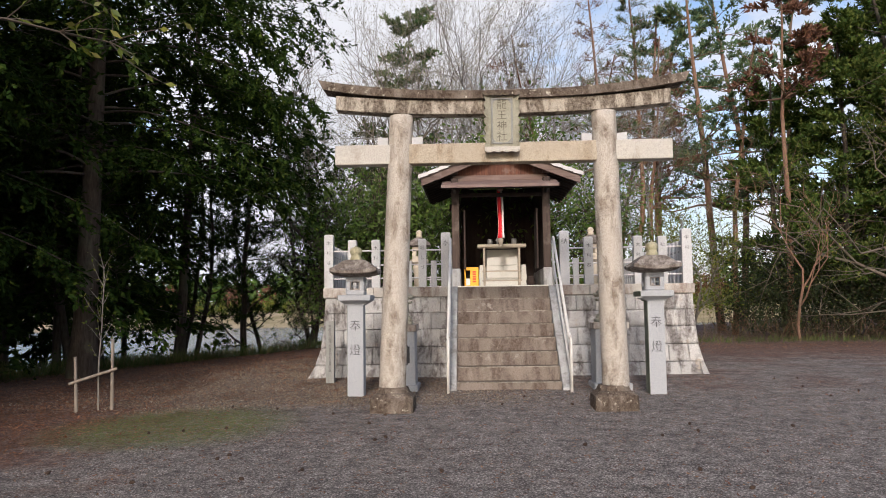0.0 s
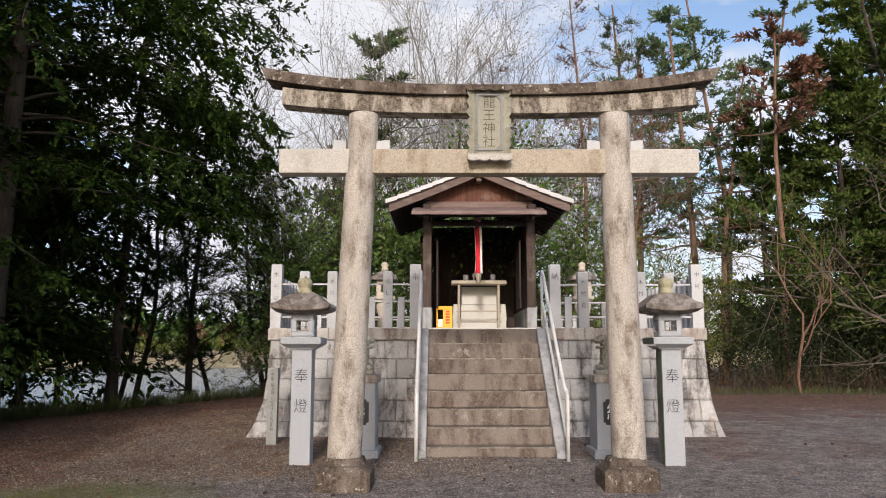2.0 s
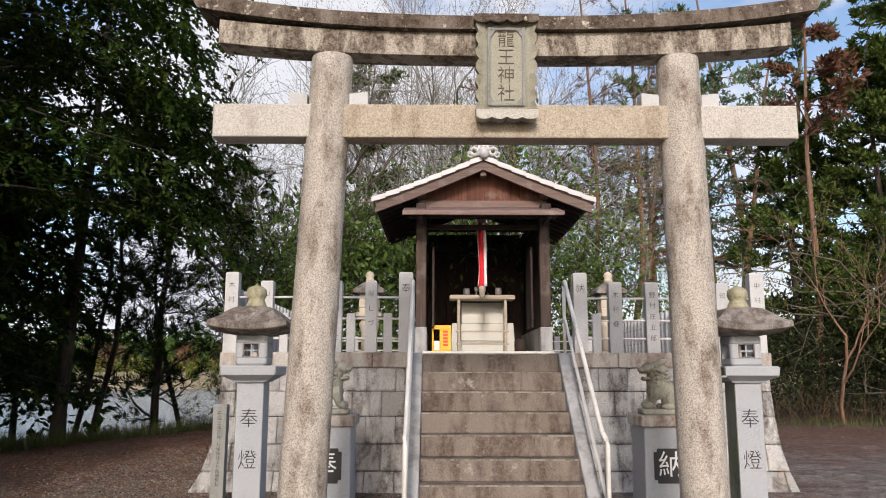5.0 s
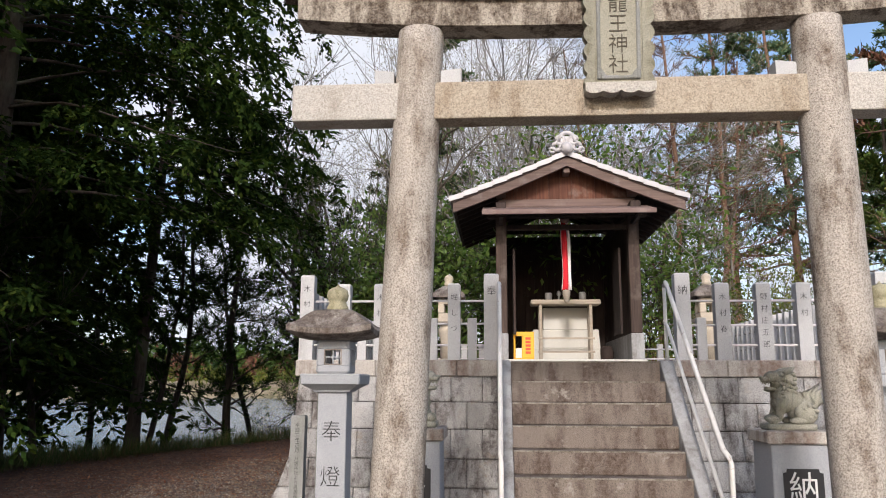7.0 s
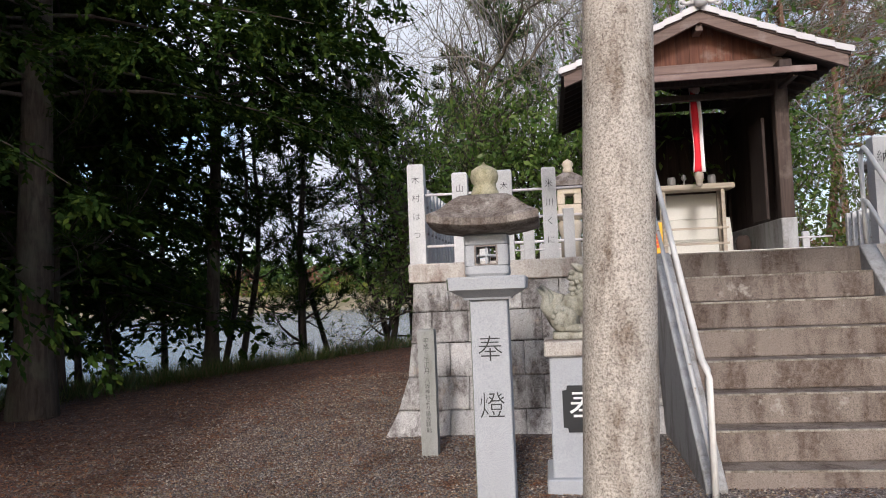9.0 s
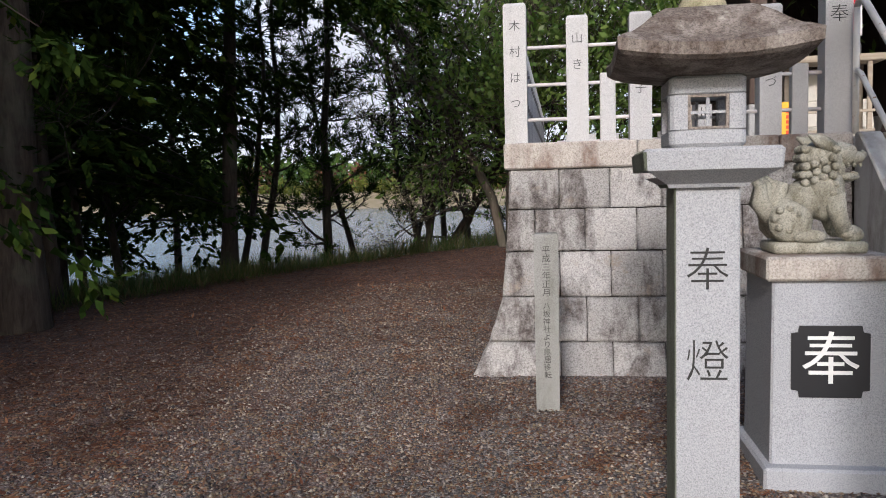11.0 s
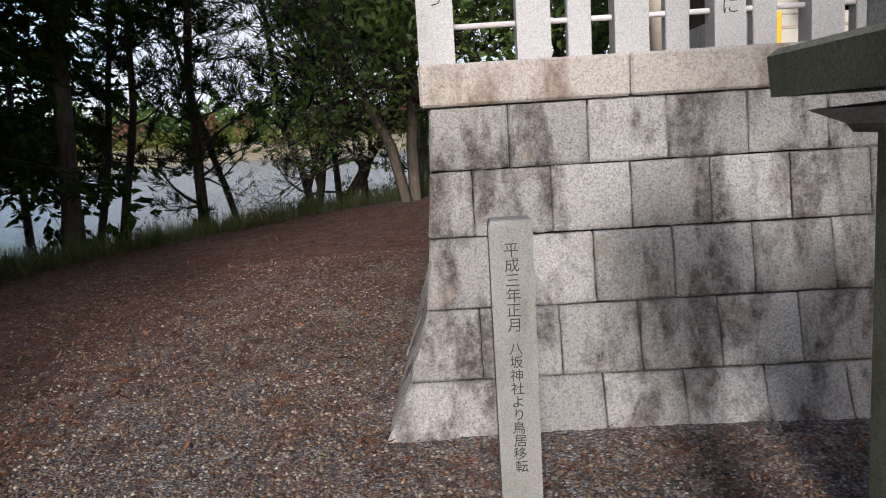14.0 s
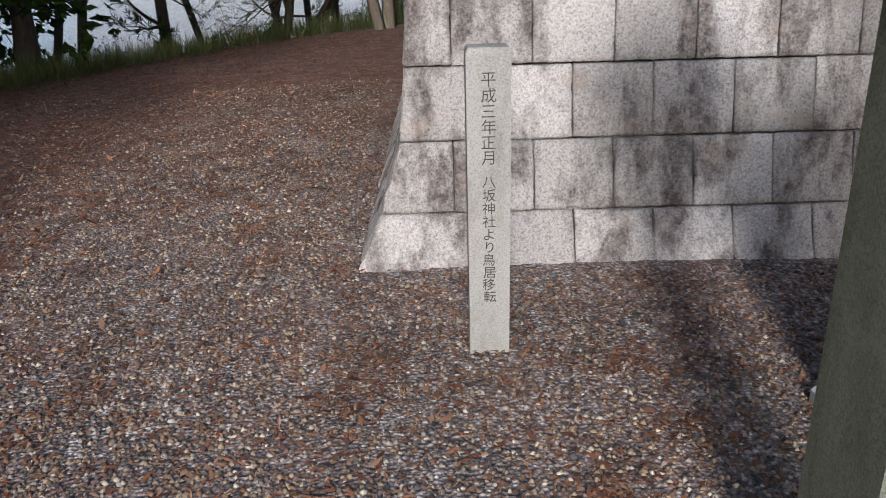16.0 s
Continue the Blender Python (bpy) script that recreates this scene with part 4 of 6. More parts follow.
    return tagged(ob, "weathered carved stone guardian lion seated on a pedestal", "lion statue", "pair of guardian lions")


pedestal(-1.336, "奉")
pedestal(2.045, "納")
lion(-1.336, 1)
lion(2.045, -1)

# ---- inscribed marker post ----
g_ = gz(-2.63, 13.05)
marker = thing("stone_marker", (-2.628, 13.10, g_), "slim inscribed stone marker post standing in gravel", "stone marker")
mp = part("shaft", rings([[(-2.698, 13.040, g_ - 0.06), (-2.558, 13.040, g_ - 0.06), (-2.558, 13.165, g_ - 0.06), (-2.698, 13.165, g_ - 0.06)],
                          [(-2.700, 13.038, 1.296), (-2.555, 13.038, 1.296), (-2.555, 13.165, 1.296), (-2.700, 13.165, 1.296)],
                          [(-2.692, 13.046, 1.314), (-2.563, 13.046, 1.314), (-2.563, 13.157, 1.314), (-2.692, 13.157, 1.314)]]), GRANITE_STELE, marker)
for signs, z_first, step, size in (("平成三年正月", 1.213, 0.051, 0.052), ("八坂神社より鳥居移転", 0.876, 0.0464, 0.047)):
    for i, ch in enumerate(signs):
        writing(ch, size, CARVED_GREY, mp, (-2.628 + 0.002 * math.sin(3 * i), 13.0385, z_first - i * step), depth=0.001, name="character", thin=0.004)

# ---- stone fence on the platform ----
COPING = 1.912


def fence_post(parent, x0, x1, y0, y1, top, words="", size=0.085, z_first=None, pitch=1.15):
    s = 0.012
    bm = rings([[(x0, y0, COPING), (x1, y0, COPING), (x1, y1, COPING), (x0, y1, COPING)],
                [(x0, y0, top - 0.02), (x1, y0, top - 0.02), (x1, y1, top - 0.02), (x0, y1, top - 0.02)],
                [(x0 + s, y0 + s, top), (x1 - s, y0 + s, top), (x1 - s, y1 - s, top), (x0 + s, y1 - s, top)]])
    p = part("fence_post", bm, GRANITE_POST, parent)
    if words:
        for i, ch in enumerate(words):
            writing(ch, size, BLACK_INK, p, ((x0 + x1) / 2, y0 - 0.0005, (z_first or top - 0.17) - i * size * pitch * 1.9), depth=0.0015, name="character")
    return p


def small_post(parent, x, y, top, w=0.055):
    return part("low_post", box(x - w, x + w, y - 0.04, y + 0.04, COPING, top, 0.006), GRANITE_POST, parent)


def rail(parent, a, b, r=0.014):
    return part("fence_rail", tube([a, b], r, 8), STEEL, parent, smooth=True)


fence_l = thing("stone_fence", (-1.75, 14.25, COPING), "pale granite fence posts with steel rails and black lettering", "stone fence", "platform fences")
for x0, x1, top, words in ((-2.938, -2.772, 2.93, "木村はつ"), (-2.485, -2.33, 2.82, "山本さぎ"), (-2.04, -1.885, 2.82, "木村子"), (-1.59, -1.45, 2.82, "米川くに"), (-1.155, -1.008, 2.82, "堀しづ"), (-0.728, -0.55, 2.935, "奉")):
    words = {"山本さぎ": "山き"}.get(words, words)
    if words == "奉":
        fence_post(fence_l, x0, x1, 14.15, 14.31, top, words, 0.125, 2.72)
    else:
        fence_post(fence_l, x0, x1, 14.15, 14.29, top, words, 0.085)
for z in (2.615, 2.343, 2.09):
    rail(fence_l, (-2.80, 14.23, z), (-0.60, 14.23, z))
for x in (-1.47 + 0.13, -0.87, -1.74, -2.19):
    small_post(fence_l, x, 14.25, 2.41)
fence_r = thing("stone_fence", (2.75, 14.25, COPING), "pale granite fence posts with steel rails and black lettering", "stone fence", "platform fences")
for x0, x1, top, words in ((1.50, 1.672, 2.93, "納"), (1.952, 2.115, 2.81, "木村春"), (2.42, 2.582, 2.81, "野村庄五郎"), (2.87, 3.03, 2.81, "木村"), (3.325, 3.482, 2.80, "知"), (3.762, 3.94, 2.93, "中村")):
    if words == "納":
        fence_post(fence_r, x0, x1, 14.15, 14.31, top, words, 0.125, 2.72)
    else:
        fence_post(fence_r, x0, x1, 14.15, 14.29, top, words, 0.085, None, 1.15 if len(words) < 5 else 0.85)
for z in (2.605, 2.32, 2.09):
    rail(fence_r, (1.60, 14.23, z), (3.80, 14.23, z))
for x in (1.80,):
    small_post(fence_r, x, 14.25, 2.41)
for xs, nm in ((-2.86, "l"), (3.86, "r")):
    f = thing("stone_fence", (xs, 17.8, COPING), "row of grey granite slab posts along the platform side", "stone fence", "platform fences")
    y = 14.52
    while y < BACK_Y - 0.2:
        part("fence_post", box(xs - 0.055, xs + 0.055, y - 0.05, y + 0.05, COPING, 2.74, 0.008), GRANITE_POST, f)
        side = 1 if xs < 0 else -1
        for z in (2.52, 2.24):
            part("bolt", tube([(xs + side * 0.05, y, z), (xs + side * 0.075, y, z)], 0.016, 8), CERAMIC, f)
        y += 0.27
fence_b = thing("stone_fence", (0.5, BACK_Y - 0.15, COPING), "low back row of pale stone posts with rails", "stone fence", "platform fences")
part("coping_stone", box(-2.6, 3.6, BACK_Y - 0.3, BACK_Y, 1.724, COPING, 0.01), GRANITE_COPING, fence_b)
x = -2.4
while x < 3.5:
    small_post(fence_b, x, BACK_Y - 0.15, 2.46, 0.06)
    x += 0.37
for z in (2.35, 2.15):
    rail(fence_b, (-2.6, BACK_Y - 0.21, z), (3.6, BACK_Y - 0.21, z))

# ---- tan lanterns on the platform ----


def tan_lantern(cx, cy):
    z = 1.885
    t = thing("small_stone_lantern", (cx, cy, z), "small tan granite lantern standing on the platform", "stone lantern", "pair of platform lanterns")
    part("foot", lathe(cx, cy, [(0.20, z), (0.20, z + 0.07), (0.16, z + 0.10)], 6), GRANITE_TAN, t)
    part("shaft", lathe(cx, cy, [(0.125, z + 0.10), (0.12, z + 0.36), (0.15, z + 0.47), (0.15, z + 0.52), (0.12, z + 0.56)], 16), GRANITE_TAN, t, smooth=True)
    part("tray", rings([square(cx, cy, z + 0.56, 0.12, 0.03), square(cx, cy, z + 0.62, 0.19, 0.05), square(cx, cy, z + 0.67, 0.19, 0.05)]), GRANITE_TAN, t)
    for dx, dy in ((-1, -1), (1, -1), (1, 1), (-1, 1)):
        part("fire_box_corner", box(cx + dx * 0.10 - 0.045, cx + dx * 0.10 + 0.045, cy + dy * 0.10 - 0.045, cy + dy * 0.10 + 0.045, z + 0.742, z + 0.868, 0.008), GRANITE_TAN, t)
    part("fire_box_base", box(cx - 0.14, cx + 0.14, cy - 0.14, cy + 0.14, z + 0.672, z + 0.74, 0.005), GRANITE_TAN, t)
    part("fire_box_head", box(cx - 0.14, cx + 0.14, cy - 0.14, cy + 0.14, z + 0.87, z + 0.943, 0.005), GRANITE_TAN, t)
    part("roof", rings([square(cx, cy, z + 0.945, 0.15), square(cx, cy, z + 0.965, 0.235, 0.02), square(cx, cy, z + 1.02, 0.23, 0.02), square(cx, cy, z + 1.10, 0.13, 0.02), square(cx, cy, z + 1.14, 0.07, 0.01)]), GRANITE_ROOF, t)
    part("finial", lathe(cx, cy, [(0.065, z + 1.14), (0.065, z + 1.19), (0.05, z + 1.20), (0.072, z + 1.25), (0.05, z + 1.29), (0.008, z + 1.315)], 14), GRANITE_TAN, t, smooth=True)


tan_lantern(-1.27, 16.1)
tan_lantern(2.38, 16.1)

# ---- shrine hall ----
SX, FLOOR = 0.515, 1.885
FY, BY = 17.0, 19.9          # front and back posts


def shrine_hall():
    t = thing("shrine_hall", (SX, 18.4, FLOOR), "small open-fronted dark wooden shrine with tiled gable roof", "shrine")
    part("sill", box(-0.47, 1.63, 16.68, 17.2, FLOOR, 2.0, 0.01), WHITE_CEMENT, t, "pale cement sill")
    part("floor_slab", box(-0.47, 1.63, 17.2, BY + 0.1, FLOOR, 1.97), CONCRETE_PALE, t)
    for x in (-0.505, 1.535):
        part("post_base", box(x - 0.098, x + 0.098, FY - 0.11, FY + 0.11, FLOOR, 2.40, 0.012), CONCRETE_PALE, t, "pale cement post base")
        part("front_post", box(x - 0.085, x + 0.085, FY - 0.085, FY + 0.085, 2.40, 4.213, 0.01), WOOD_POST, t, "weathered square post")
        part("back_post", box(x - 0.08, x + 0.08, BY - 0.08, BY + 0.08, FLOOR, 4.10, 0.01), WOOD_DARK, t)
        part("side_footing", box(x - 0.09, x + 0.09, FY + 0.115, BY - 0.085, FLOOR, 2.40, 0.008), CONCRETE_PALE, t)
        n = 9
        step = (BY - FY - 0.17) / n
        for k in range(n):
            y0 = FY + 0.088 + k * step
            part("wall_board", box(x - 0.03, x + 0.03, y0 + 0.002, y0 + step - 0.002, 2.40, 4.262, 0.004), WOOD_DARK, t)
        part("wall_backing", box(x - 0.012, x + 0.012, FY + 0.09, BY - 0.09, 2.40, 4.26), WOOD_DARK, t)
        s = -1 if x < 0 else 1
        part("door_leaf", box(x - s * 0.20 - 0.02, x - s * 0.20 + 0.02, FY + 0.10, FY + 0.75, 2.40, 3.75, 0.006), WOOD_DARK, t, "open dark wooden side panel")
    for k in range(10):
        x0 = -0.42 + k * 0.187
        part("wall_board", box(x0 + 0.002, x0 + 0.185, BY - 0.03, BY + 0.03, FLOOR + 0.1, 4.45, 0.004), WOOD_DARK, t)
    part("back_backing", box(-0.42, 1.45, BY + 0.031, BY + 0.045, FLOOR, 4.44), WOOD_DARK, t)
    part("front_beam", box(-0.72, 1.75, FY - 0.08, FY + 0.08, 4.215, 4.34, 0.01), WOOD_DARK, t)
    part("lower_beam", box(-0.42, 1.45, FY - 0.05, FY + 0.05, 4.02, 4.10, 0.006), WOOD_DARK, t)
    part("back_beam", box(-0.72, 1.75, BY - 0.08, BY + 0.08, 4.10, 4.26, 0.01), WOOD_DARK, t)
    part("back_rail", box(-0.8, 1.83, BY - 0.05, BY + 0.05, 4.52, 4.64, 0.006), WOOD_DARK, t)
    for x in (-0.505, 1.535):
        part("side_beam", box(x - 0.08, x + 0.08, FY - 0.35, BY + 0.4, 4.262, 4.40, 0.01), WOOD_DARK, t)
    # roof: two slightly sagging slopes
    RY0, RY1, half, rz, ez = 16.63, 20.5, 1.79, 5.15, 4.43

    def roof_z(u):
        return ez + (rz - ez) * (u + 0.10 * u * (u - 1))
    us = [i / 8 for i in range(9)]
    for s in (-1, 1):
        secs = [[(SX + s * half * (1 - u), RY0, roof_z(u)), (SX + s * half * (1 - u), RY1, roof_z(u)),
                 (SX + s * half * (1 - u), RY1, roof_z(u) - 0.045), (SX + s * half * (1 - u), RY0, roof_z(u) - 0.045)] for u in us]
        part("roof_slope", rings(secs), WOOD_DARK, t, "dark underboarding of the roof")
        # barge boards
        secs = [[(SX + s * (half - 0.03) * (1 - u), RY0 - 0.012, roof_z(u) - 0.04), (SX + s * (half - 0.03) * (1 - u), RY0 + 0.05, roof_z(u) - 0.04),
                 (SX + s * (half - 0.03) * (1 - u), RY0 + 0.05, roof_z(u) - 0.195), (SX + s * (half - 0.03) * (1 - u), RY0 - 0.012, roof_z(u) - 0.195)] for u in us]
        part("barge_board", rings(secs), WOOD_BARGE, t, "greyed wooden barge board")
        secs = [[(SX + s * (half - 0.0) * (1 - u), RY0 - 0.03, roof_z(u) + 0.004), (SX + s * half * (1 - u), RY0 + 0.02, roof_z(u) + 0.004),
                 (SX + s * half * (1 - u), RY0 + 0.02, roof_z(u) - 0.055), (SX + s * half * (1 - u), RY0 - 0.03, roof_z(u) - 0.055)] for u in us]
        part("barge_trim", rings(secs), WOOD_DARK, t)
        # verge tiles along the front edge, then plain courses behind
        n = 8
        for k in range(n):
            ua, ub = k / n, (k + 1) / n - 0.0015
            p = []
            for u, lift in ((ua, 0.018), (ub, 0.0)):
                x = SX + s * (half + 0.035) * (1 - u)
                p.append((x, roof_z(u) + lift))
            bm = rings([[(p[0][0], RY0 - 0.055, p[0][1] - 0.045), (p[0][0], RY0 - 0.055, p[0][1] + 0.035), (p[0][0], RY0 + 0.22, p[0][1] + 0.05), (p[0][0], RY0 + 0.22, p[0][1])],
                        [(p[1][0], RY0 - 0.055, p[1][1] - 0.045), (p[1][0], RY0 - 0.055, p[1][1] + 0.035), (p[1][0], RY0 + 0.22, p[1][1] + 0.05), (p[1][0], RY0 + 0.22, p[1][1])]])
            part("verge_tile", bm, ROOF_TILE, t)
            for c in range(12):
                y0 = RY0 + 0.222 + c * 0.303
                prof = [(0, 0.0), (0.08, -0.012), (0.16, -0.016), (0.22, 0.004), (0.26, 0.032), (0.30, 0.02)]
                bm = bmesh.new()
                ra = [bm.verts.new((p[0][0], y0 + a, p[0][1] + 0.02 + b)) for a, b in prof]
                rb = [bm.verts.new((p[1][0], y0 + a, p[1][1] + 0.02 + b)) for a, b in prof]
                rc = [bm.verts.new((p[0][0], y0 + a, p[0][1] - 0.005 + b)) for a, b in prof]
                for q in range(5):
                    bm.faces.new((ra[q], ra[q + 1], rb[q + 1], rb[q]))
                    bm.faces.new((rc[q + 1], rc[q], ra[q], ra[q + 1]))
                part("roof_tile", bm, ROOF_TILE, t)
        for k in range(11):
            y = RY0 + 0.25 + k * 0.345
            secs = [[(SX + s * (half - 0.06) * (1 - u), y, roof_z(u) - 0.047), (SX + s * (half - 0.06) * (1 - u), y + 0.06, roof_z(u) - 0.047),
                     (SX + s * (half - 0.06) * (1 - u), y + 0.06, roof_z(u) - 0.11), (SX + s * (half - 0.06) * (1 - u), y, roof_z(u) - 0.11)] for u in (0, 0.5, 1)]
            part("rafter", rings(secs), WOOD_DARK, t)
        part("purlin_end", box(SX + s * 1.02 - 0.075, SX + s * 1.02 + 0.075, RY0 + 0.055, FY, 4.53, 4.66, 0.008), WOOD_BARGE, t)
    part("ridge", tube([(SX, RY0 - 0.03, rz + 0.09), (SX, RY1, rz + 0.09)], 0.085, 12), ROOF_TILE, t, smooth=True)
    bm = bmesh.new()
    ball((SX, RY0 - 0.10, rz + 0.06), 0.085, 0.085, 0.095, bm, 3)
    part("ridge_ball", bm, ROOF_TILE, t, "round ridge-end tile", smooth=True)
    for s in (-1, 1):
        for c, r, w in (((0.10, 0.20), 0.065, 0.030), ((0.155, 0.10), 0.06, 0.028), ((0.22, 0.045), 0.04, 0.02)):
            bm = tube([(SX + s * (c[0] + r * math.cos(a)), RY0 - 0.05, rz + c[1] + r * math.sin(a)) for a in (k * 0.55 for k in range(12))], w, 8)
            part("scroll", bm, ROOF_TILE, t, "curled ridge-end scroll", smooth=True)
    bm = tube([(SX + 0.13 * math.cos(a), RY0 - 0.05, rz + 0.17 + 0.15 * math.sin(a)) for a in (k * math.pi / 10 for k in range(11))], 0.035, 8)
    part("ornament_arch", bm, ROOF_TILE, t, smooth=True)
    part("ornament_plate", box(SX - 0.11, SX + 0.11, RY0 - 0.06, RY0 + 0.02, rz + 0.02, rz + 0.27, 0.02), ROOF_TILE, t)
    # gable
    xs = np.linspace(SX - 1.0, SX + 1.0, 12)
    for xa, xb in zip(xs, xs[1:]):
        def top(x):
            u = 1 - abs(x - SX) / half
            return roof_z(u) - 0.06
        bm = rings([[(xa + 0.002, FY - 0.05, 4.50), (xb - 0.002, FY - 0.05, 4.50), (xb - 0.002, FY - 0.05, top(xb)), (xa + 0.002, FY - 0.05, top(xa))],
                    [(xa + 0.002, FY - 0.02, 4.50), (xb - 0.002, FY - 0.02, 4.50), (xb - 0.002, FY - 0.02, top(xb)), (xa + 0.002, FY - 0.02, top(xa))]])
        part("gable_board", bm, WOOD_GABLE, t)
    part("gable_beam", box(-0.55, 1.58, FY - 0.09, FY + 0.06, 4.375, 4.50, 0.012), WOOD_CANOPY, t)
    part("ridge_end", box(SX - 0.05, SX + 0.05, RY0 + 0.055, FY - 0.05, 4.86, 4.95, 0.01), WOOD_BARGE, t)
    # canopy board over the entrance
    bm = rings([[(-0.785, 16.25, 4.155), (1.76, 16.25, 4.155), (1.76, 16.25, 4.185), (-0.785, 16.25, 4.185)],
                [(-0.785, 16.93, 4.355), (1.76, 16.93, 4.355), (1.76, 16.93, 4.385), (-0.785, 16.93, 4.385)]])
    part("canopy", bm, WOOD_CANOPY, t, "thin brown canopy board over the entrance")
    part("canopy_edge", box(-0.79, 1.765, 16.225, 16.25, 4.115, 4.19, 0.006), WOOD_CANOPY, t)
    for x in (-0.505, 1.535):
        part("canopy_bracket", box(x - 0.03, x + 0.03, 16.3, FY - 0.082, 4.08, 4.14, 0.006), WOOD_DARK, t)


shrine_hall()

# offering table, altar and the things in the shrine
altar = thing("altar_block", (0.6, 18.9, 1.97), "stepped white cement altar block", "altar")
part("upper_block", box(0.205, 0.985, 18.42, 19.2, 2.55, 2.93, 0.01), WHITE_CEMENT, altar)
part("upper_block", box(0.19, 1.0, 18.40, 19.25, 2.24, 2.547, 0.01), WHITE_CEMENT, altar)
part("lower_block", box(0.02, 1.16, 18.36, 19.4, 1.97, 2.236, 0.012), WHITE_CEMENT, altar)
for x in (0.09, 1.10):
    part("cheek", rings([[(x - 0.07, 18.40, 2.236), (x + 0.07, 18.40, 2.236), (x + 0.07, 19.0, 2.236), (x - 0.07, 19.0, 2.236)],
                         [(x - 0.05, 18.45, 2.56), (x + 0.05, 18.45, 2.56), (x + 0.05, 19.0, 2.56), (x - 0.05, 19.0, 2.56)]]), WHITE_CEMENT, altar)
table = thing("offering_table", (0.56, 18.1, 1.97), "pale worn wooden offering table before the altar", "table")
part("tabletop", box(-0.02, 1.145, 17.96, 18.32, 2.945, 3.03, 0.025, 2), WOOD_TABLE, table)
for x in (0.145, 0.975):
    for y in (18.02, 18.30):
        part("leg", box(x - 0.025, x + 0.025, y - 0.02, y + 0.02, 1.97, 2.945, 0.004), WOOD_TABLE, table)
for z in (2.385, 2.16):
    part("stretcher", box(0.09, 1.03, 17.985, 18.005, z - 0.016, z + 0.016, 0.004), WOOD_TABLE, table)
for x, h in ((0.29, 0.13), (0.86, 0.14)):
    v = part("offering_cup", lathe(x, 18.14, [(0.045, 3.03), (0.058, 3.05), (0.06, 3.03 + h * 0.75), (0.05, 3.03 + h), (0.042, 3.03 + h), (0.045, 3.06)], 14), CERAMIC, smooth=True)
    settle(v, (x, 18.14, 3.03))
    tagged(v, "small grey offering cup on the table", "cup", "offering cups")
v = part("oil_lamp", lathe(0.46, 18.1, [(0.03, 3.03), (0.012, 3.04), (0.012, 3.10), (0.035, 3.12), (0.03, 3.17), (0.01, 3.19)], 12), CERAMIC, smooth=True)
tagged(settle(v, (0.46, 18.1, 3.03)), "small dark oil lamp on the table", "lamp")
v = part("round_jar", lathe(1.24, 18.1, [(0.07, 1.97), (0.10, 2.05), (0.11, 2.15), (0.08, 2.24), (0.06, 2.26), (0.02, 2.262)], 14), WOOD_DARK, smooth=True)
tagged(settle(v, (1.24, 18.1, 1.97)), "brown round jar beside the altar", "jar")

crate = thing("bottle_crate", (-0.16, 17.45, 2.0), "yellow plastic bottle crate stood on its end", "crate")
cx0, cx1, cz0, cz1, cy0, cy1 = -0.325, -0.005, 2.0, 2.445, 17.25, 17.6
bm = bmesh.new()
for a, b, c, d in ((cx0, cx1, cz0, cz0 + 0.035), (cx0, cx1, cz1 - 0.07, cz1), (cx0, cx0 + 0.03, cz0 + 0.035, cz1 - 0.07), (cx0 + 0.13, cx1, cz0 + 0.035, cz1 - 0.07)):
    box(a, b, cy0, cy0 + 0.02, c, d, 0.006, 1, bm)
part("front_face", bm, YELLOW, crate, "face with an open hand hole")
for a, b, c, d, e, f in ((cx0, cx0 + 0.015, cy0 + 0.02, cy1, cz0, cz1), (cx1 - 0.015, cx1, cy0 + 0.02, cy1, cz0, cz1), (cx0 + 0.015, cx1 - 0.015, cy0 + 0.02, cy1, cz1 - 0.02, cz1), (cx0 + 0.015, cx1 - 0.015, cy0 + 0.02, cy1, cz0, cz0 + 0.02), (cx0 + 0.13, cx0 + 0.145, cy0 + 0.02, cy1, cz0 + 0.02, cz1 - 0.02)):
    part("crate_wall", box(a, b, c, d, e, f, 0.003), YELLOW, crate)
for k in range(5):
    z = 2.10 + k * 0.055
    part("print_mark", box(cx1 - 0.135, cx1 - 0.055, cy0 - 0.003, cy0, z, z + 0.038), RED_MARK, crate)
part("white_insert", box(cx0 + 0.032, cx0 + 0.128, cy0 + 0.06, cy0 + 0.07, cz0 + 0.02, cz0 + 0.19), WHITE_CLOTH, crate)

bell = thing("bell_rope", (0.515, 17.25, 2.93), "red and white cloth bell rope hanging in the entrance", "bell rope")


def strip(u0, u1, material, y, label):
    secs = []
    for i in range(15):
        k = i / 14
        z = 4.20 - 1.10 * k
        w = 0.05 + 0.030 * k + 0.012 * math.sin(6 * k)
        cx_ = 0.505 + 0.03 * math.sin(2.2 * k) - 0.006 * k
        xa, xb = cx_ + u0 * w, cx_ + u1 * w
        wav = 0.012 * math.sin(9 * k + u0)
        secs.append([(xa, y + wav, z), (xb, y - 0.012 - wav, z), (xb, y + 0.012, z), (xa, y + 0.026 + wav, z)])
    part("cloth", rings(secs), material, bell, label, smooth=True)


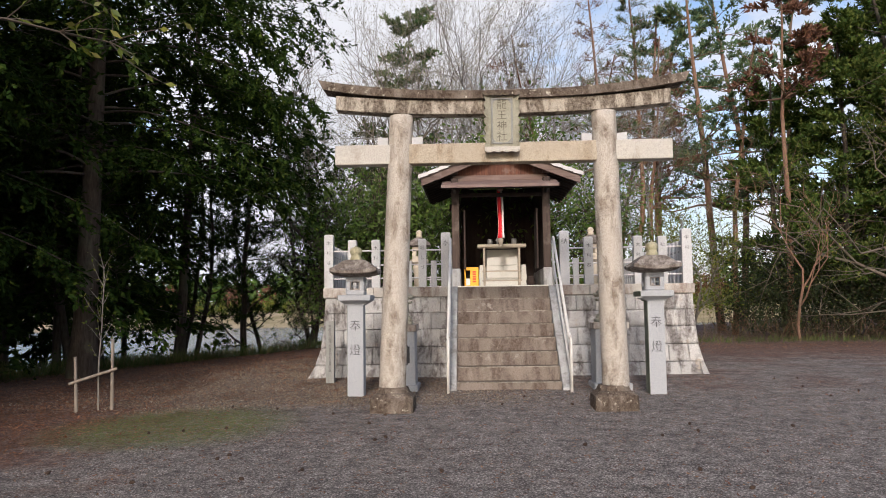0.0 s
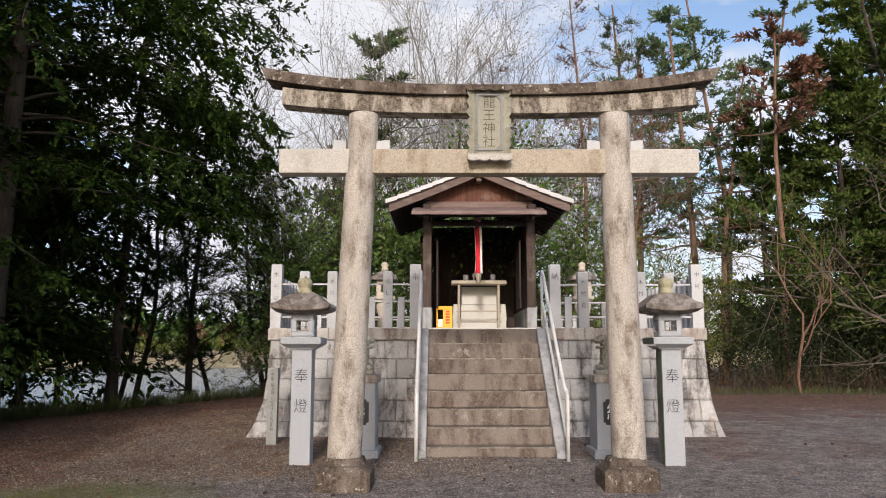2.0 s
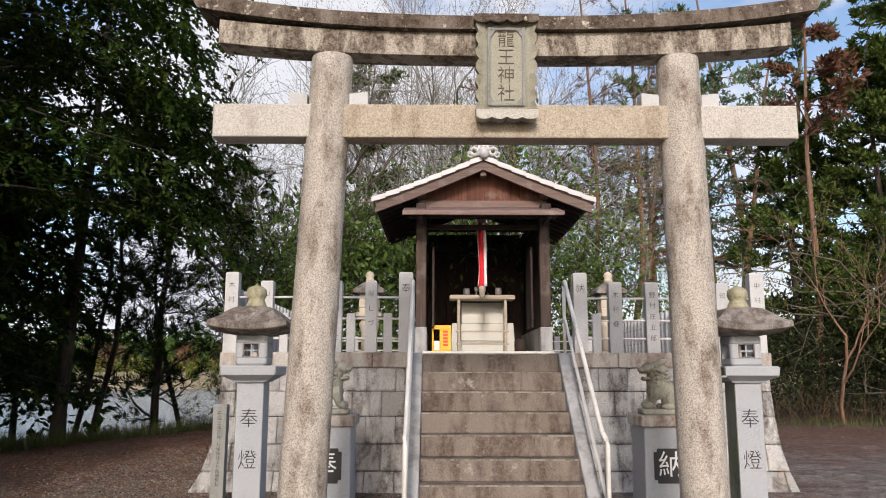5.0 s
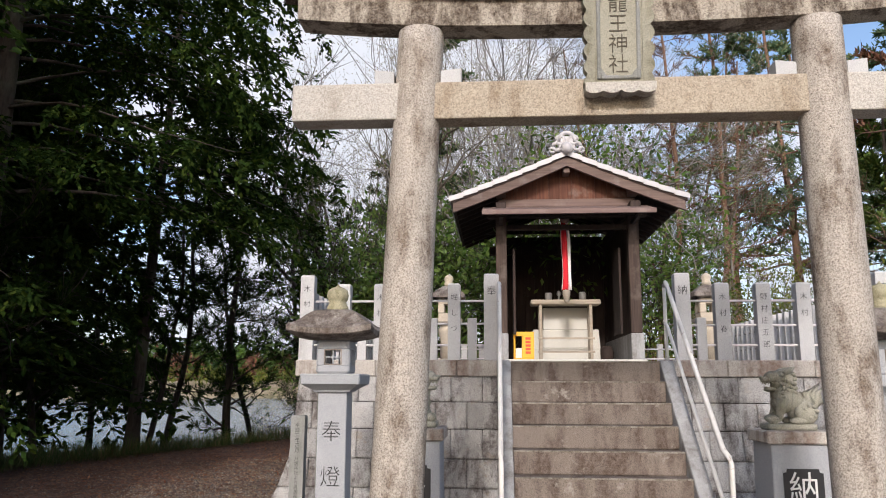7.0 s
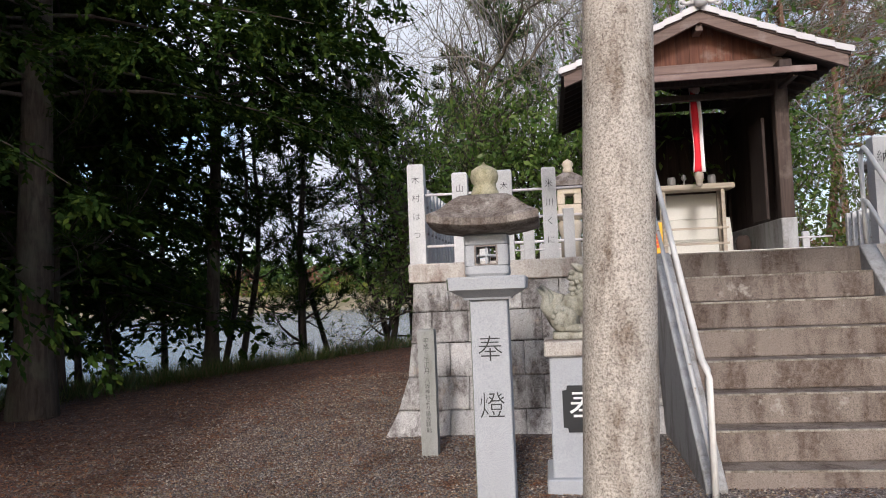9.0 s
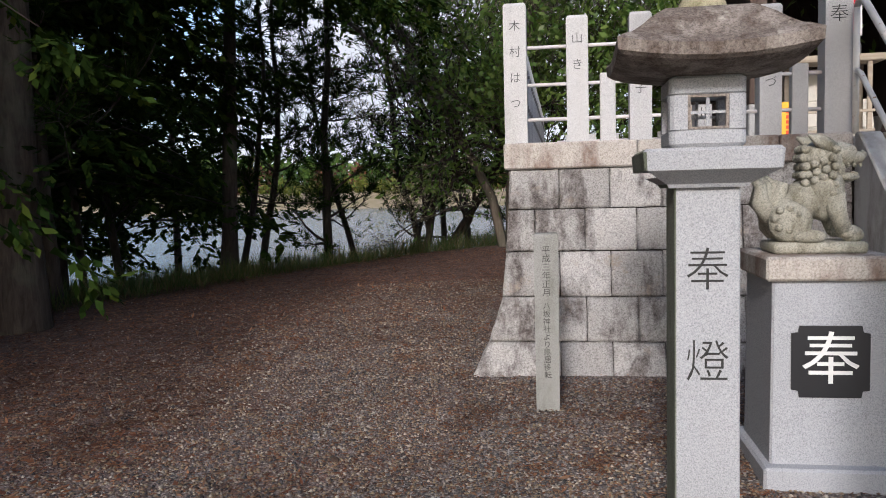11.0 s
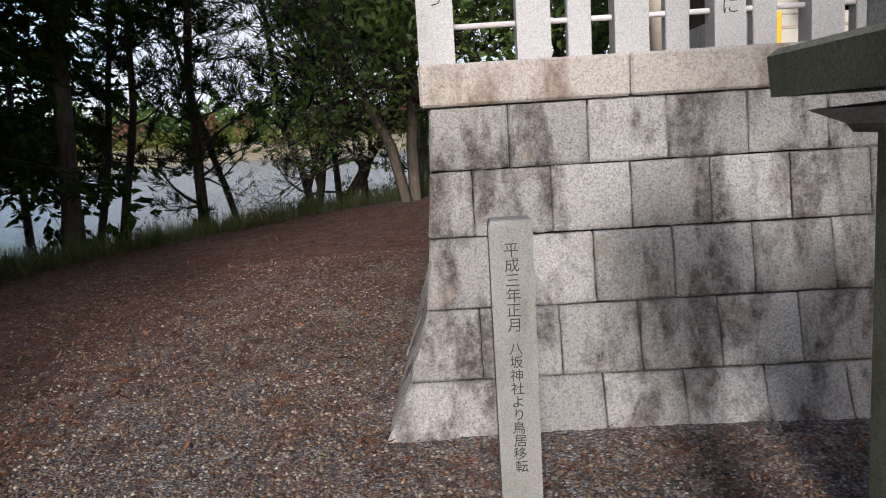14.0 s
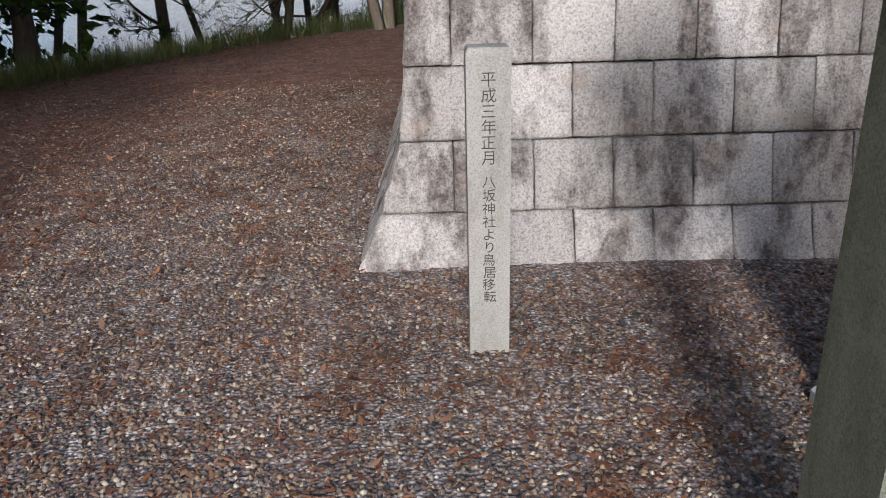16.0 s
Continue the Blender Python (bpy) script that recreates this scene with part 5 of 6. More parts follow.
strip(-1.0, 0.25, RED_CLOTH, 17.22, "red cloth strip")
strip(0.27, 1.0, WHITE_CLOTH, 17.225, "white cloth strip")
strip(-1.1, -0.98, WHITE_CLOTH, 17.24, "white cloth edge")
part("rope", tube([(0.515, 17.27, 4.32), (0.51, 17.27, 4.2), (0.515, 17.27, 3.4), (0.51, 17.27, 3.06)], 0.02, 8), ROPE, bell, smooth=True)
part("knot", lathe(0.515, 17.25, [(0.05, 4.17), (0.075, 4.21), (0.07, 4.28), (0.05, 4.33)], 12), ROPE, bell, "frayed pinkish knot", smooth=True)
part("tassel_block", lathe(0.515, 17.25, [(0.02, 2.90), (0.045, 2.93), (0.05, 3.0), (0.062, 3.02), (0.062, 3.08), (0.04, 3.11)], 10), WOOD_TABLE, bell, "wooden end piece", smooth=True)

# ---- trees ----


class Tree:
    """Limbs as tapered segments and leaves as small folded blades, all kept in arrays."""

    def __init__(self, seed):
        self.r = np.random.default_rng(seed)
        self.segs = []
        self.tips = []      # (place, direction, length) of the last twigs

    def limb(self, p, d, length, r0, r1, steps=5, bend=0.12, pull=0.0):
        """A curved limb; pull lifts (+) or droops (-) it. Returns its points and directions."""
        p, d = np.array(p, float), np.array(d, float) / np.linalg.norm(d)
        pts = [(p, d)]
        for i in range(steps):
            d = d + self.r.normal(0, bend, 3) + np.array([0, 0, pull / steps])
            d /= np.linalg.norm(d)
            q = p + d * length / steps
            ra, rb = r0 + (r1 - r0) * i / steps, r0 + (r1 - r0) * (i + 1) / steps
            self.segs.append((*p, *q, ra, rb))
            p = q
            pts.append((p.copy(), d.copy()))
        return pts

    def side(self, d, angle, azimuth=None):
        """A direction at an angle off d."""
        a = self.r.uniform(0, 2 * math.pi) if azimuth is None else azimuth
        u = np.cross(d, [0.31, 0.17, 0.93])
        u /= np.linalg.norm(u)
        w = np.cross(d, u)
        s = math.cos(a) * u + math.sin(a) * w
        return d * math.cos(angle) + s * math.sin(angle)

    def fork(self, p, d, length, r, depth, kids=3, shrink=0.66, angle=0.62, pull=0.25, bend=0.14, start=0.35):
        pts = self.limb(p, d, length, r, r * 0.62, 4 if depth > 2 else 2 if depth else 1, bend, pull)
        if depth == 0:
            self.tips.append((pts[-1][0], pts[-1][1], length))
            self.tips.append((pts[-2][0], pts[-2][1], length))
            return
        for k in range(kids):
            i = int(np.clip(round((start + (1 - start) * (k + 1) / kids) * (len(pts) - 1)), 1, len(pts) - 1))
            q, e = pts[i]
            self.fork(q, self.side(e, angle * self.r.uniform(0.6, 1.25)), length * shrink * self.r.uniform(0.75, 1.2), r * 0.58, depth - 1, kids, shrink, angle, pull, bend, start)

    def wood(self, name, k=6):
        """The limbs as tubes: k sides on thick ones, three on twigs."""
        s = np.array(self.segs)
        thick = s[:, 6] > 0.03
        sets = [self.tubes(s[thick], k), self.tubes(s[~thick], 3)]
        me = raw_mesh(name, np.concatenate([v for v, _ in sets]), np.concatenate([sets[0][1], sets[1][1] + len(sets[0][0])]), 4)
        me.polygons.foreach_set("use_smooth", [True] * len(me.polygons))
        return me

    def tubes(self, s, k):
        if len(s) == 0:
            return np.zeros((0, 3)), np.zeros(0, dtype=int)
        p, q, ra, rb = s[:, :3], s[:, 3:6], s[:, 6], s[:, 7]
        d = q - p
        d /= np.linalg.norm(d, axis=1, keepdims=True) + 1e-9
        ref = np.where(np.abs(d[:, 2:3]) < 0.9, np.array([[0.0, 0.0, 1.0]]), np.array([[1.0, 0.0, 0.0]]))
        u = np.cross(d, ref)
        u /= np.linalg.norm(u, axis=1, keepdims=True)
        w = np.cross(d, u)
        a = np.arange(k) * 2 * math.pi / k
        ring = np.cos(a)[None, :, None] * u[:, None, :] + np.sin(a)[None, :, None] * w[:, None, :]
        v = np.concatenate([p[:, None] + ring * ra[:, None, None], (q + d * rb[:, None] * 0.5)[:, None] + ring * rb[:, None, None]], 1)
        n = len(s)
        j = np.arange(k)
        f = np.stack([j, (j + 1) % k, (j + 1) % k + k, j + k], -1)
        faces = (np.arange(n) * 2 * k)[:, None, None] + f[None]
        return v.reshape(-1, 3), faces.ravel()


def blades(name, c, d, length, width, rng, flat=0.0):
    """Leaf blades: kite-shaped quads at c, along d. flat: 1 keeps them level, 0 turns them freely."""
    n = len(c)
    d = d / (np.linalg.norm(d, axis=1, keepdims=True) + 1e-9)
    ref = rng.normal(0, 1, (n, 3)) * (1 - flat) + np.array([0, 0, 1.0]) * flat
    s = np.cross(d, ref)
    s /= np.linalg.norm(s, axis=1, keepdims=True) + 1e-9
    up = np.cross(s, d)
    L, W = np.broadcast_to(length, n)[:, None], np.broadcast_to(width, n)[:, None]
    v = np.stack([c, c + d * L * 0.45 + s * W * 0.5 - up * W * 0.12, c + d * L, c + d * L * 0.45 - s * W * 0.5 - up * W * 0.12], 1)
    f = np.arange(n * 4)
    return raw_mesh(name, v.reshape(-1, 3), f, 4)


def plant(kind, place, tree, leaf_mesh, bark_mat, leaf_mat, label, category, group, sides=6):
    t = thing(kind, place, label, category, group)
    part("trunk", tree.wood("trunk", sides), bark_mat, t)
    if leaf_mesh is not None:
        part("crown", leaf_mesh, leaf_mat, t)
    return t


def cypress(x, y, height, reach, seed, low=2.0, trunk=0.24, lean=(0, 0), dense=1.0, fine=1.0, whorl=5, step=0.45):
    """Hinoki-like conifer: limbs with branchlets, each hung with flat fans of scale leaves."""
    t = Tree(seed)
    r = t.r
    z0 = gz(x, y) - 0.1
    top = np.array([x + lean[0], y + lean[1], z0 + height])
    base = np.array([x, y, z0])
    n = 14
    for i in range(n):
        a, b = base + (top - base) * i / n, base + (top - base) * (i + 1) / n
        t.segs.append((*a, *b, trunk * (1 - 0.85 * i / n) * (1.35 if i == 0 else 1), trunk * (1 - 0.85 * (i + 1) / n)))
    starts, ways, lengths = [], [], []
    z = low
    while z < height - 0.3:
        k = (z - low) / (height - low)
        thin = 1.0 if z < 9.5 else 0.22
        for _ in range(whorl):
            L = reach * (1 - k) ** 0.36 * r.uniform(0.45, 1.08) + 0.3
            az = r.uniform(0, 2 * math.pi)
            p = base + (top - base) * (z + r.uniform(-0.2, 0.2)) / height
            pts = t.limb(p, (math.cos(az), math.sin(az), r.uniform(0.05, 0.35)), L, 0.035 * (1 - 0.5 * k), 0.006, 7, 0.07, -0.62)
            for j, (pa, da) in enumerate(pts[2:]):
                for sgn in (-1, 1):
                    s = np.cross(da, [0, 0, 1.0]) * sgn
                    w = da * r.uniform(0.4, 0.9) + s * r.uniform(0.5, 1.0) + np.array([0, 0, r.uniform(-0.45, 0.05)])
                    w /= np.linalg.norm(w)
                    bl = L * r.uniform(0.10, 0.24) + 0.12
                    m = max(2, int(bl / 0.075 * dense * thin))
                    u = r.uniform(0, 1, m)
                    starts.append(pa + w * (bl * u)[:, None] + np.array([0, 0, -0.22]) * (bl * u ** 2)[:, None] + r.normal(0, 0.05, (m, 3)))
                    ways.append(w + r.normal(0, 0.55, (m, 3)) + np.array([0, 0, -0.22]))
                    lengths.append(r.uniform(0.16, 0.34, m))
        z += step
    c0, e, ln = np.concatenate(starts), np.concatenate(ways), np.concatenate(lengths)
    e /= np.linalg.norm(e, axis=1, keepdims=True)
    out = np.cross(e, [0, 0, 1.0])
    C, D, L = [], [], []
    for g in range(6):
        sgn = 1 if g % 2 else -1
        C.append(c0 + e * (ln * g / 6)[:, None])
        D.append(e * 0.85 + out * sgn * (0.75 - 0.1 * g) + np.array([0, 0, -0.12]) + r.normal(0, 0.16, c0.shape))
        L.append(np.full(len(c0), 0.175 - 0.012 * g))
    C, D, L = np.concatenate(C), np.concatenate(D), np.concatenate(L) * fine
    L = L * r.uniform(0.7, 1.2, len(C))
    me = blades("crown", C, D, L, L * 0.62, r, 0.75)
    return plant("cypress_tree", (x, y, z0 + 0.1), t, me, BARK_DARK, LEAF_CYPRESS, "tall dark green cypress with drooping sprays", "tree", "lakeside cypresses", 9)


def pine(x, y, height, seed, low=4.0, trunk=0.12, lean=(0, 0), reach=2.2, tufts=1.0, bark_mat=None, leaf_mat=None, label="slender pine with sparse layered needles", group="pines", needle=0.15, kink=0.06, dense=9, layer=0.0, twigs=3):
    """Pine: a slightly crooked trunk, level limbs (in whorls where a layer height is given), tufts of needles at their ends."""
    t = Tree(seed)
    r = t.r
    z0 = gz(x, y) - 0.1
    d = np.array([lean[0] / height, lean[1] / height, 1.0])
    pts = t.limb((x, y, z0), d, height, trunk, trunk * 0.22, 12, kink, 0.25)
    C, D = [], []
    zs = low
    while zs < height * 0.99:
        k = (zs - low) / (height - low)
        f = zs / height * 12
        i = min(11, int(f))
        p = pts[i][0] + (pts[i + 1][0] - pts[i][0]) * (f - i)
        for _ in range(r.integers(4, 7) if layer else r.integers(2, 5)):
            L = reach * (1 - 0.65 * k) * r.uniform(0.45, 1.1)
            az = r.uniform(0, 2 * math.pi)
            lp = t.limb(p, (math.cos(az), math.sin(az), r.uniform(-0.1, 0.45) if not layer else r.uniform(0.0, 0.22)), L, 0.03 * (1.2 - k) * trunk / 0.12, 0.008, 5, 0.16, 0.1)
            for (q, e) in lp[2:]:
                for _ in range(twigs):
                    tw = t.limb(q, t.side(e, r.uniform(0.3, 1.0)) * np.array([1, 1, 0.45 if layer else 1]) + np.array([0, 0, 0.25]), L * r.uniform(0.15, 0.32), 0.009, 0.004, 1 if layer else 2, 0.15, 0.2)
                    if layer:
                        t.segs.pop()
                    if r.uniform() < 0.85 * tufts:
                        for (c, g) in tw[1:]:
                            m = dense
                            dirs = g[None] * 0.9 + r.normal(0, 0.62, (m, 3)) + np.array([0, 0, 0.2])
                            C.append(np.repeat(c[None], m, 0) + g[None] * r.uniform(-0.30 if layer else -0.12, 0.04, (m, 1)))
                            D.append(dirs)
        zs += layer * r.uniform(0.75, 1.25) if layer else r.uniform(0.35, 0.75)
    me = None
    if C:
        C, D = np.concatenate(C), np.concatenate(D)
        me = blades("crown", C, D, r.uniform(needle * 0.8, needle * 1.4, len(C)), needle * (0.40 if layer else 0.13), r)
    return plant("pine_tree", (x, y, z0 + 0.1), t, me, bark_mat or BARK_RED, leaf_mat or LEAF_PINE, label, "tree", group, 7)


def broadleaf(x, y, height, seed, stems=1, spread=0.35, depth=4, trunk=0.14, leaves=10, size=0.09, kids=3, leaf_mat=None, bark_mat=None, label="", group="", first=0.34, pull=0.3, lean=(0, 0), kind="broadleaf_tree", angle=0.62, shrink=0.7):
    """A branching tree with leaves in loose bunches at its twig ends."""
    t = Tree(seed)
    r = t.r
    z0 = gz(x, y) - 0.1
    for s in range(stems):
        az = r.uniform(0, 2 * math.pi)
        d = np.array([math.cos(az) * spread * (stems > 1) + lean[0] / height, math.sin(az) * spread * (stems > 1) + lean[1] / height, 1.0])
        t.fork((x + 0.15 * math.cos(az) * (stems > 1), y + 0.15 * math.sin(az) * (stems > 1), z0), d, height * first, trunk * r.uniform(0.75, 1.05), depth, kids, shrink, angle, pull)
    me = None
    if leaves and t.tips:
        P = np.array([p for p, _, _ in t.tips])
        E = np.array([e for _, e, _ in t.tips])
        n = len(P)
        C = np.repeat(P, leaves, 0) + r.normal(0, size * 2.3, (n * leaves, 3))
        D = np.repeat(E, leaves, 0) + r.normal(0, 0.8, (n * leaves, 3)) + np.array([0, 0, -0.15])
        me = blades("crown", C, D, r.uniform(size * 0.7, size * 1.35, len(C)), size * r.uniform(0.35, 0.55, len(C)), r, 0.35)
    return plant(kind, (x, y, z0 + 0.1), t, me, bark_mat or BARK_GREY, leaf_mat or LEAF_EVERGREEN, label, "tree", group, 5)


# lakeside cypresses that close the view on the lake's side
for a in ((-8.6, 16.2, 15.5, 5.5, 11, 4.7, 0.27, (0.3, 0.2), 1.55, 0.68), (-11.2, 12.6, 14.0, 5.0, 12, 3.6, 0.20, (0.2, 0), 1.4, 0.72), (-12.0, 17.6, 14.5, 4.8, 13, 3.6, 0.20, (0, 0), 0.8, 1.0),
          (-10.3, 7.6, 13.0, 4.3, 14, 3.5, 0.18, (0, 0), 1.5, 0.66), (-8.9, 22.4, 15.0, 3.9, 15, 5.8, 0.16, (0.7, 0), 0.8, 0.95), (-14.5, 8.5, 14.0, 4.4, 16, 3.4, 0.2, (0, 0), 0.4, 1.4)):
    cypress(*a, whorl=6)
# unseen cypresses, added out of view to keep sun off the lakeside trees
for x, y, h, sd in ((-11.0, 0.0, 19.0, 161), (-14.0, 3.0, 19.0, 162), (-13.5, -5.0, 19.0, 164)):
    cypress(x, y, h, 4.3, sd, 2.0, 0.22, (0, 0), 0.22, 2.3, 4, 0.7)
# further cypresses by the lake
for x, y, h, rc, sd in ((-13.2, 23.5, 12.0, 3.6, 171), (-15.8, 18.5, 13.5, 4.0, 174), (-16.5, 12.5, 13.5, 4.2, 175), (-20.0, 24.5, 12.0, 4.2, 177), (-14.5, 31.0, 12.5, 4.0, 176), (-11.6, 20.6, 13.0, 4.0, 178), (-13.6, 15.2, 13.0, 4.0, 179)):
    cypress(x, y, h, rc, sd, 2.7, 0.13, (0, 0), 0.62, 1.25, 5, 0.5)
# thin leaning trunks along the bank
BANK = [(-9.2, 17.7, 9.5, 0.10, (0.9, 0.3)), (-10.3, 18.9, 10, 0.11, (-0.8, 0.4)), (-11.9, 22.3, 10.5, 0.09, (0.3, 0)), (-11.3, 22.6, 11, 0.10, (-0.5, 0.3)),
        (-10.6, 26.0, 10, 0.10, (0.8, 0)), (-9.9, 26.3, 10.5, 0.11, (0.9, 0.2)), (-8.25, 26.8, 11, 0.14, (-0.2, 0)),
        (-8.1, 29.0, 10, 0.10, (0.8, 0.4)), (-7.1, 30.5, 10, 0.09, (1.0, 0)), (-6.4, 29.6, 11, 0.12, (-0.7, 0)), (-6.0, 31.5, 10.5, 0.11, (-0.4, 0.5)),
        (-5.0, 29.8, 11, 0.11, (-0.9, 0)), (-3.6, 31.5, 11, 0.14, (-0.6, 0)), (-13.0, 20.5, 10, 0.12, (1.0, 0)), (-12.4, 14.5, 10, 0.12, (-1.0, 0.4))]
for i, (x, y, h, r_, ln) in enumerate(BANK):
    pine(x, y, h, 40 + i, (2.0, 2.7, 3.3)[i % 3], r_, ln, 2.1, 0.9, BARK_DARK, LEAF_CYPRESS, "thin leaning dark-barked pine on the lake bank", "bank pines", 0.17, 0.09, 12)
# trees behind the shrine
BARE = "bare many-stemmed tree with pale spring buds"
for x, y, h, sd, st, bk in ((-0.9, 27.5, 20, 72, 4, BARK_PALE), (1.9, 28.5, 20, 73, 3, BARK_PALE), (-6.3, 27.0, 15, 74, 2, BARK_DARK), (0.4, 31.5, 19, 76, 2, BARK_PALE)):
    broadleaf(x, y, h, sd, st, 0.26, 6, 0.125, 5, 0.055, 3, LEAF_BUD, bk, BARE, "bare trees", 0.235, 0.25, angle=0.58, shrink=0.72)
broadleaf(-3.6, 24.6, 19, 71, 2, 0.24, 5, 0.14, 3, 0.06, 3, LEAF_BUD, BARK_TWIG, BARE, "bare trees", 0.235, 0.22, angle=0.68, shrink=0.74)
broadleaf(5.3, 29.5, 16, 75, 2, 0.2, 6, 0.08, 2, 0.05, 3, LEAF_RUST, BARK_GREY, "bare tree with brownish purple twigs", "bare trees", 0.235, 0.22, angle=0.56, shrink=0.72)
LAYERED = "tall pine with blue-green needles in level layers"
pine(-3.6, 27.6, 13.6, 81, 4.5, 0.12, (0.3, 0), 2.3, 0.9, BARK_GREY, LEAF_PINE, "young pine with pale layered needles", "pines", 0.2, 0.04, 10, 0.9, 4)
pine(4.3, 26.3, 12.6, 82, 6.0, 0.11, (0.1, 0), 1.7, 0.25, BARK_RED, LEAF_RUST, "thin half-bare pine with brown needles", "pines")
for x, y, h, sd, lo, tk, ln, rc in ((10.4, 33.0, 15.2, 83, 5.5, 0.19, -0.5, 3.2), (8.4, 34.5, 14.0, 84, 6.0, 0.16, -0.3, 2.7), (13.2, 38.5, 19.0, 85, 6.0, 0.20, 0.4, 3.6), (16.0, 31.0, 18.0, 87, 6.0, 0.16, 0.2, 3.2), (12.2, 30.5, 15.8, 104, 4.5, 0.16, 0.2, 2.9)):
    pine(x, y, h, sd, lo, tk, (ln, 0), rc, 1.0, BARK_RED, LEAF_BLUE_PINE, LAYERED, "pines", 0.18, 0.04, 10, 1.05, 5)
pine(7.0, 30.0, 12.0, 86, 5.0, 0.11, (0.3, 0), 2.0, 0.5, BARK_RED, LEAF_RUST, "thin half-bare pine with brown needles", "pines")
pine(10.7, 26.4, 11.4, 88, 8.2, 0.13, (0.0, 0), 2.4, 0.9, BARK_RED, LEAF_RUST, "pine with rust-brown dying needles", "pines", 0.2, 0.05, 9, 0.9, 4)
GLOSSY = "dense glossy evergreen tree behind the shrine"
for x, y, h, sd, st, lf in ((-2.5, 24.3, 8.2, 91, 2, 11), (-1.3, 25.0, 8.6, 93, 2, 13), (0.9, 25.2, 11.5, 92, 2, 13), (2.9, 26.0, 7.5, 106, 2, 6)):
    broadleaf(x, y, h, sd, st, 0.3, 4, 0.075, lf - 4, 0.16, 4, LEAF_SUNLIT, BARK_DARK, GLOSSY, "evergreen trees", 0.30, 0.15, angle=0.8)
YOUNG = "yellow-green young tree beside the platform"
for x, y, h, sd in ((5.9, 25.2, 6.0, 95), (7.4, 26.6, 6.6, 96), (4.4, 25.0, 4.6, 105)):
    broadleaf(x, y, h, sd, 2, 0.3, 4, 0.06, 8, 0.10, 3, LEAF_LIGHT, BARK_GREY, YOUNG, "evergreen trees", 0.30, 0.3)
THIN = "slender pine with sparse layered needles"
pine(3.2, 27.0, 11.0, 97, 3.5, 0.10, (-0.2, 0), 2.4, 0.35, BARK_RED, LEAF_RUST, "thin half-bare pine with brown needles", "pines")
for x, y, h, sd, lo, tk, ln, rc in ((4.9, 31.5, 11.5, 98, 3.5, 0.12, 0.3, 2.4), (6.4, 34.0, 12.0, 99, 3.5, 0.12, -0.2, 2.6), (5.8, 28.2, 13.0, 101, 7.0, 0.13, 0.2, 1.8), (7.6, 31.0, 13.5, 102, 7.0, 0.15, -0.4, 2.4)):
    pine(x, y, h, sd, lo, tk, (ln, 0), rc, 0.65, BARK_RED, LEAF_PINE, THIN, "pines")
pine(9.6, 29.0, 11.5, 103, 5.5, 0.13, (0.3, 0), 2.0, 0.6, BARK_RED, LEAF_PINE, THIN, "pines")
# evergreen wood beyond the yard: boughs in level, soft layers
for i, (x, y, h, rc) in enumerate(((12.6, 26.4, 11.0, 2.9), (14.6, 25.2, 14.0, 3.6), (17.4, 25.6, 18.0, 4.2), (15.4, 28.8, 17.0, 3.8), (20.5, 25.5, 18.0, 4.2), (18.3, 21.8, 14.0, 3.4), (11.2, 28.2, 9.5, 2.6))):
    pine(x, y, h, 110 + i, 1.6, 0.15, (0, 0), rc, 1.0, BARK_DARK, LEAF_BOUGH, "broad evergreen with soft level boughs", "wood-edge evergreens", 0.18, 0.05, 17, 0.50, 5)
SPREADING = "wide low-branched tree with thin bare twigs"
broadleaf(12.9, 23.4, 11.5, 131, 1, 0.3, 5, 0.12, 3, 0.08, 3, LEAF_LIGHT, BARK_TWIG, SPREADING, "wood-edge evergreens", 0.30, -0.1, angle=0.9, shrink=0.75)
broadleaf(16.0, 20.5, 12.5, 132, 1, 0.3, 5, 0.13, 3, 0.08, 3, LEAF_LIGHT, BARK_TWIG, SPREADING, "wood-edge evergreens", 0.32, -0.1, angle=0.9, shrink=0.75)
broadleaf(9.75, 23.6, 4.6, 133, 1, 0.3, 4, 0.06, 6, 0.08, 3, LEAF_EVERGREEN, BARK_RED, "thin brown-stemmed sapling at the wood's edge", "wood-edge evergreens", 0.5, 0.2)
# trees behind the walker, whose shade lies on the near yard
for i, (x, y, h, rc) in enumerate(((-3.5, -13.0, 9.0, 2.6), (8.0, -14.0, 9.2, 2.8))):
    cypress(x, y, h, rc, 150 + i, 3.4, 0.16, (0, 0), 0.3, 1.6, 5, 0.6)


def thicket(name, n, x_of, y_of, h, seed, material, label, category, size=0.10, per=34):
    """Undergrowth nobody could count: upright stems with small leaves, one mesh of leaves."""
    r = np.random.default_rng(seed)
    k = r.uniform(0, 1, n)
    X, Y = x_of(k, r), y_of(k, r)
    Z = ground_z(X, Y)
    H = r.uniform(h * 0.45, h, n)
    q = r.uniform(0.04, 1, (n, per)) ** 0.8
    C = np.stack([X[:, None] + r.normal(0, 0.22, (n, per)) * (0.3 + q), Y[:, None] + r.normal(0, 0.22, (n, per)) * (0.3 + q), Z[:, None] + q * H[:, None]], -1).reshape(-1, 3)
    D = r.normal(0, 1, C.shape) + np.array([0, 0, 0.2])
    me = blades(name, C, D, r.uniform(size * 0.7, size * 1.4, len(C)), size * 0.45, r, 0.3)
    ob = part(name, me, material)
    return tagged(ob, label, category, kind="stuff")


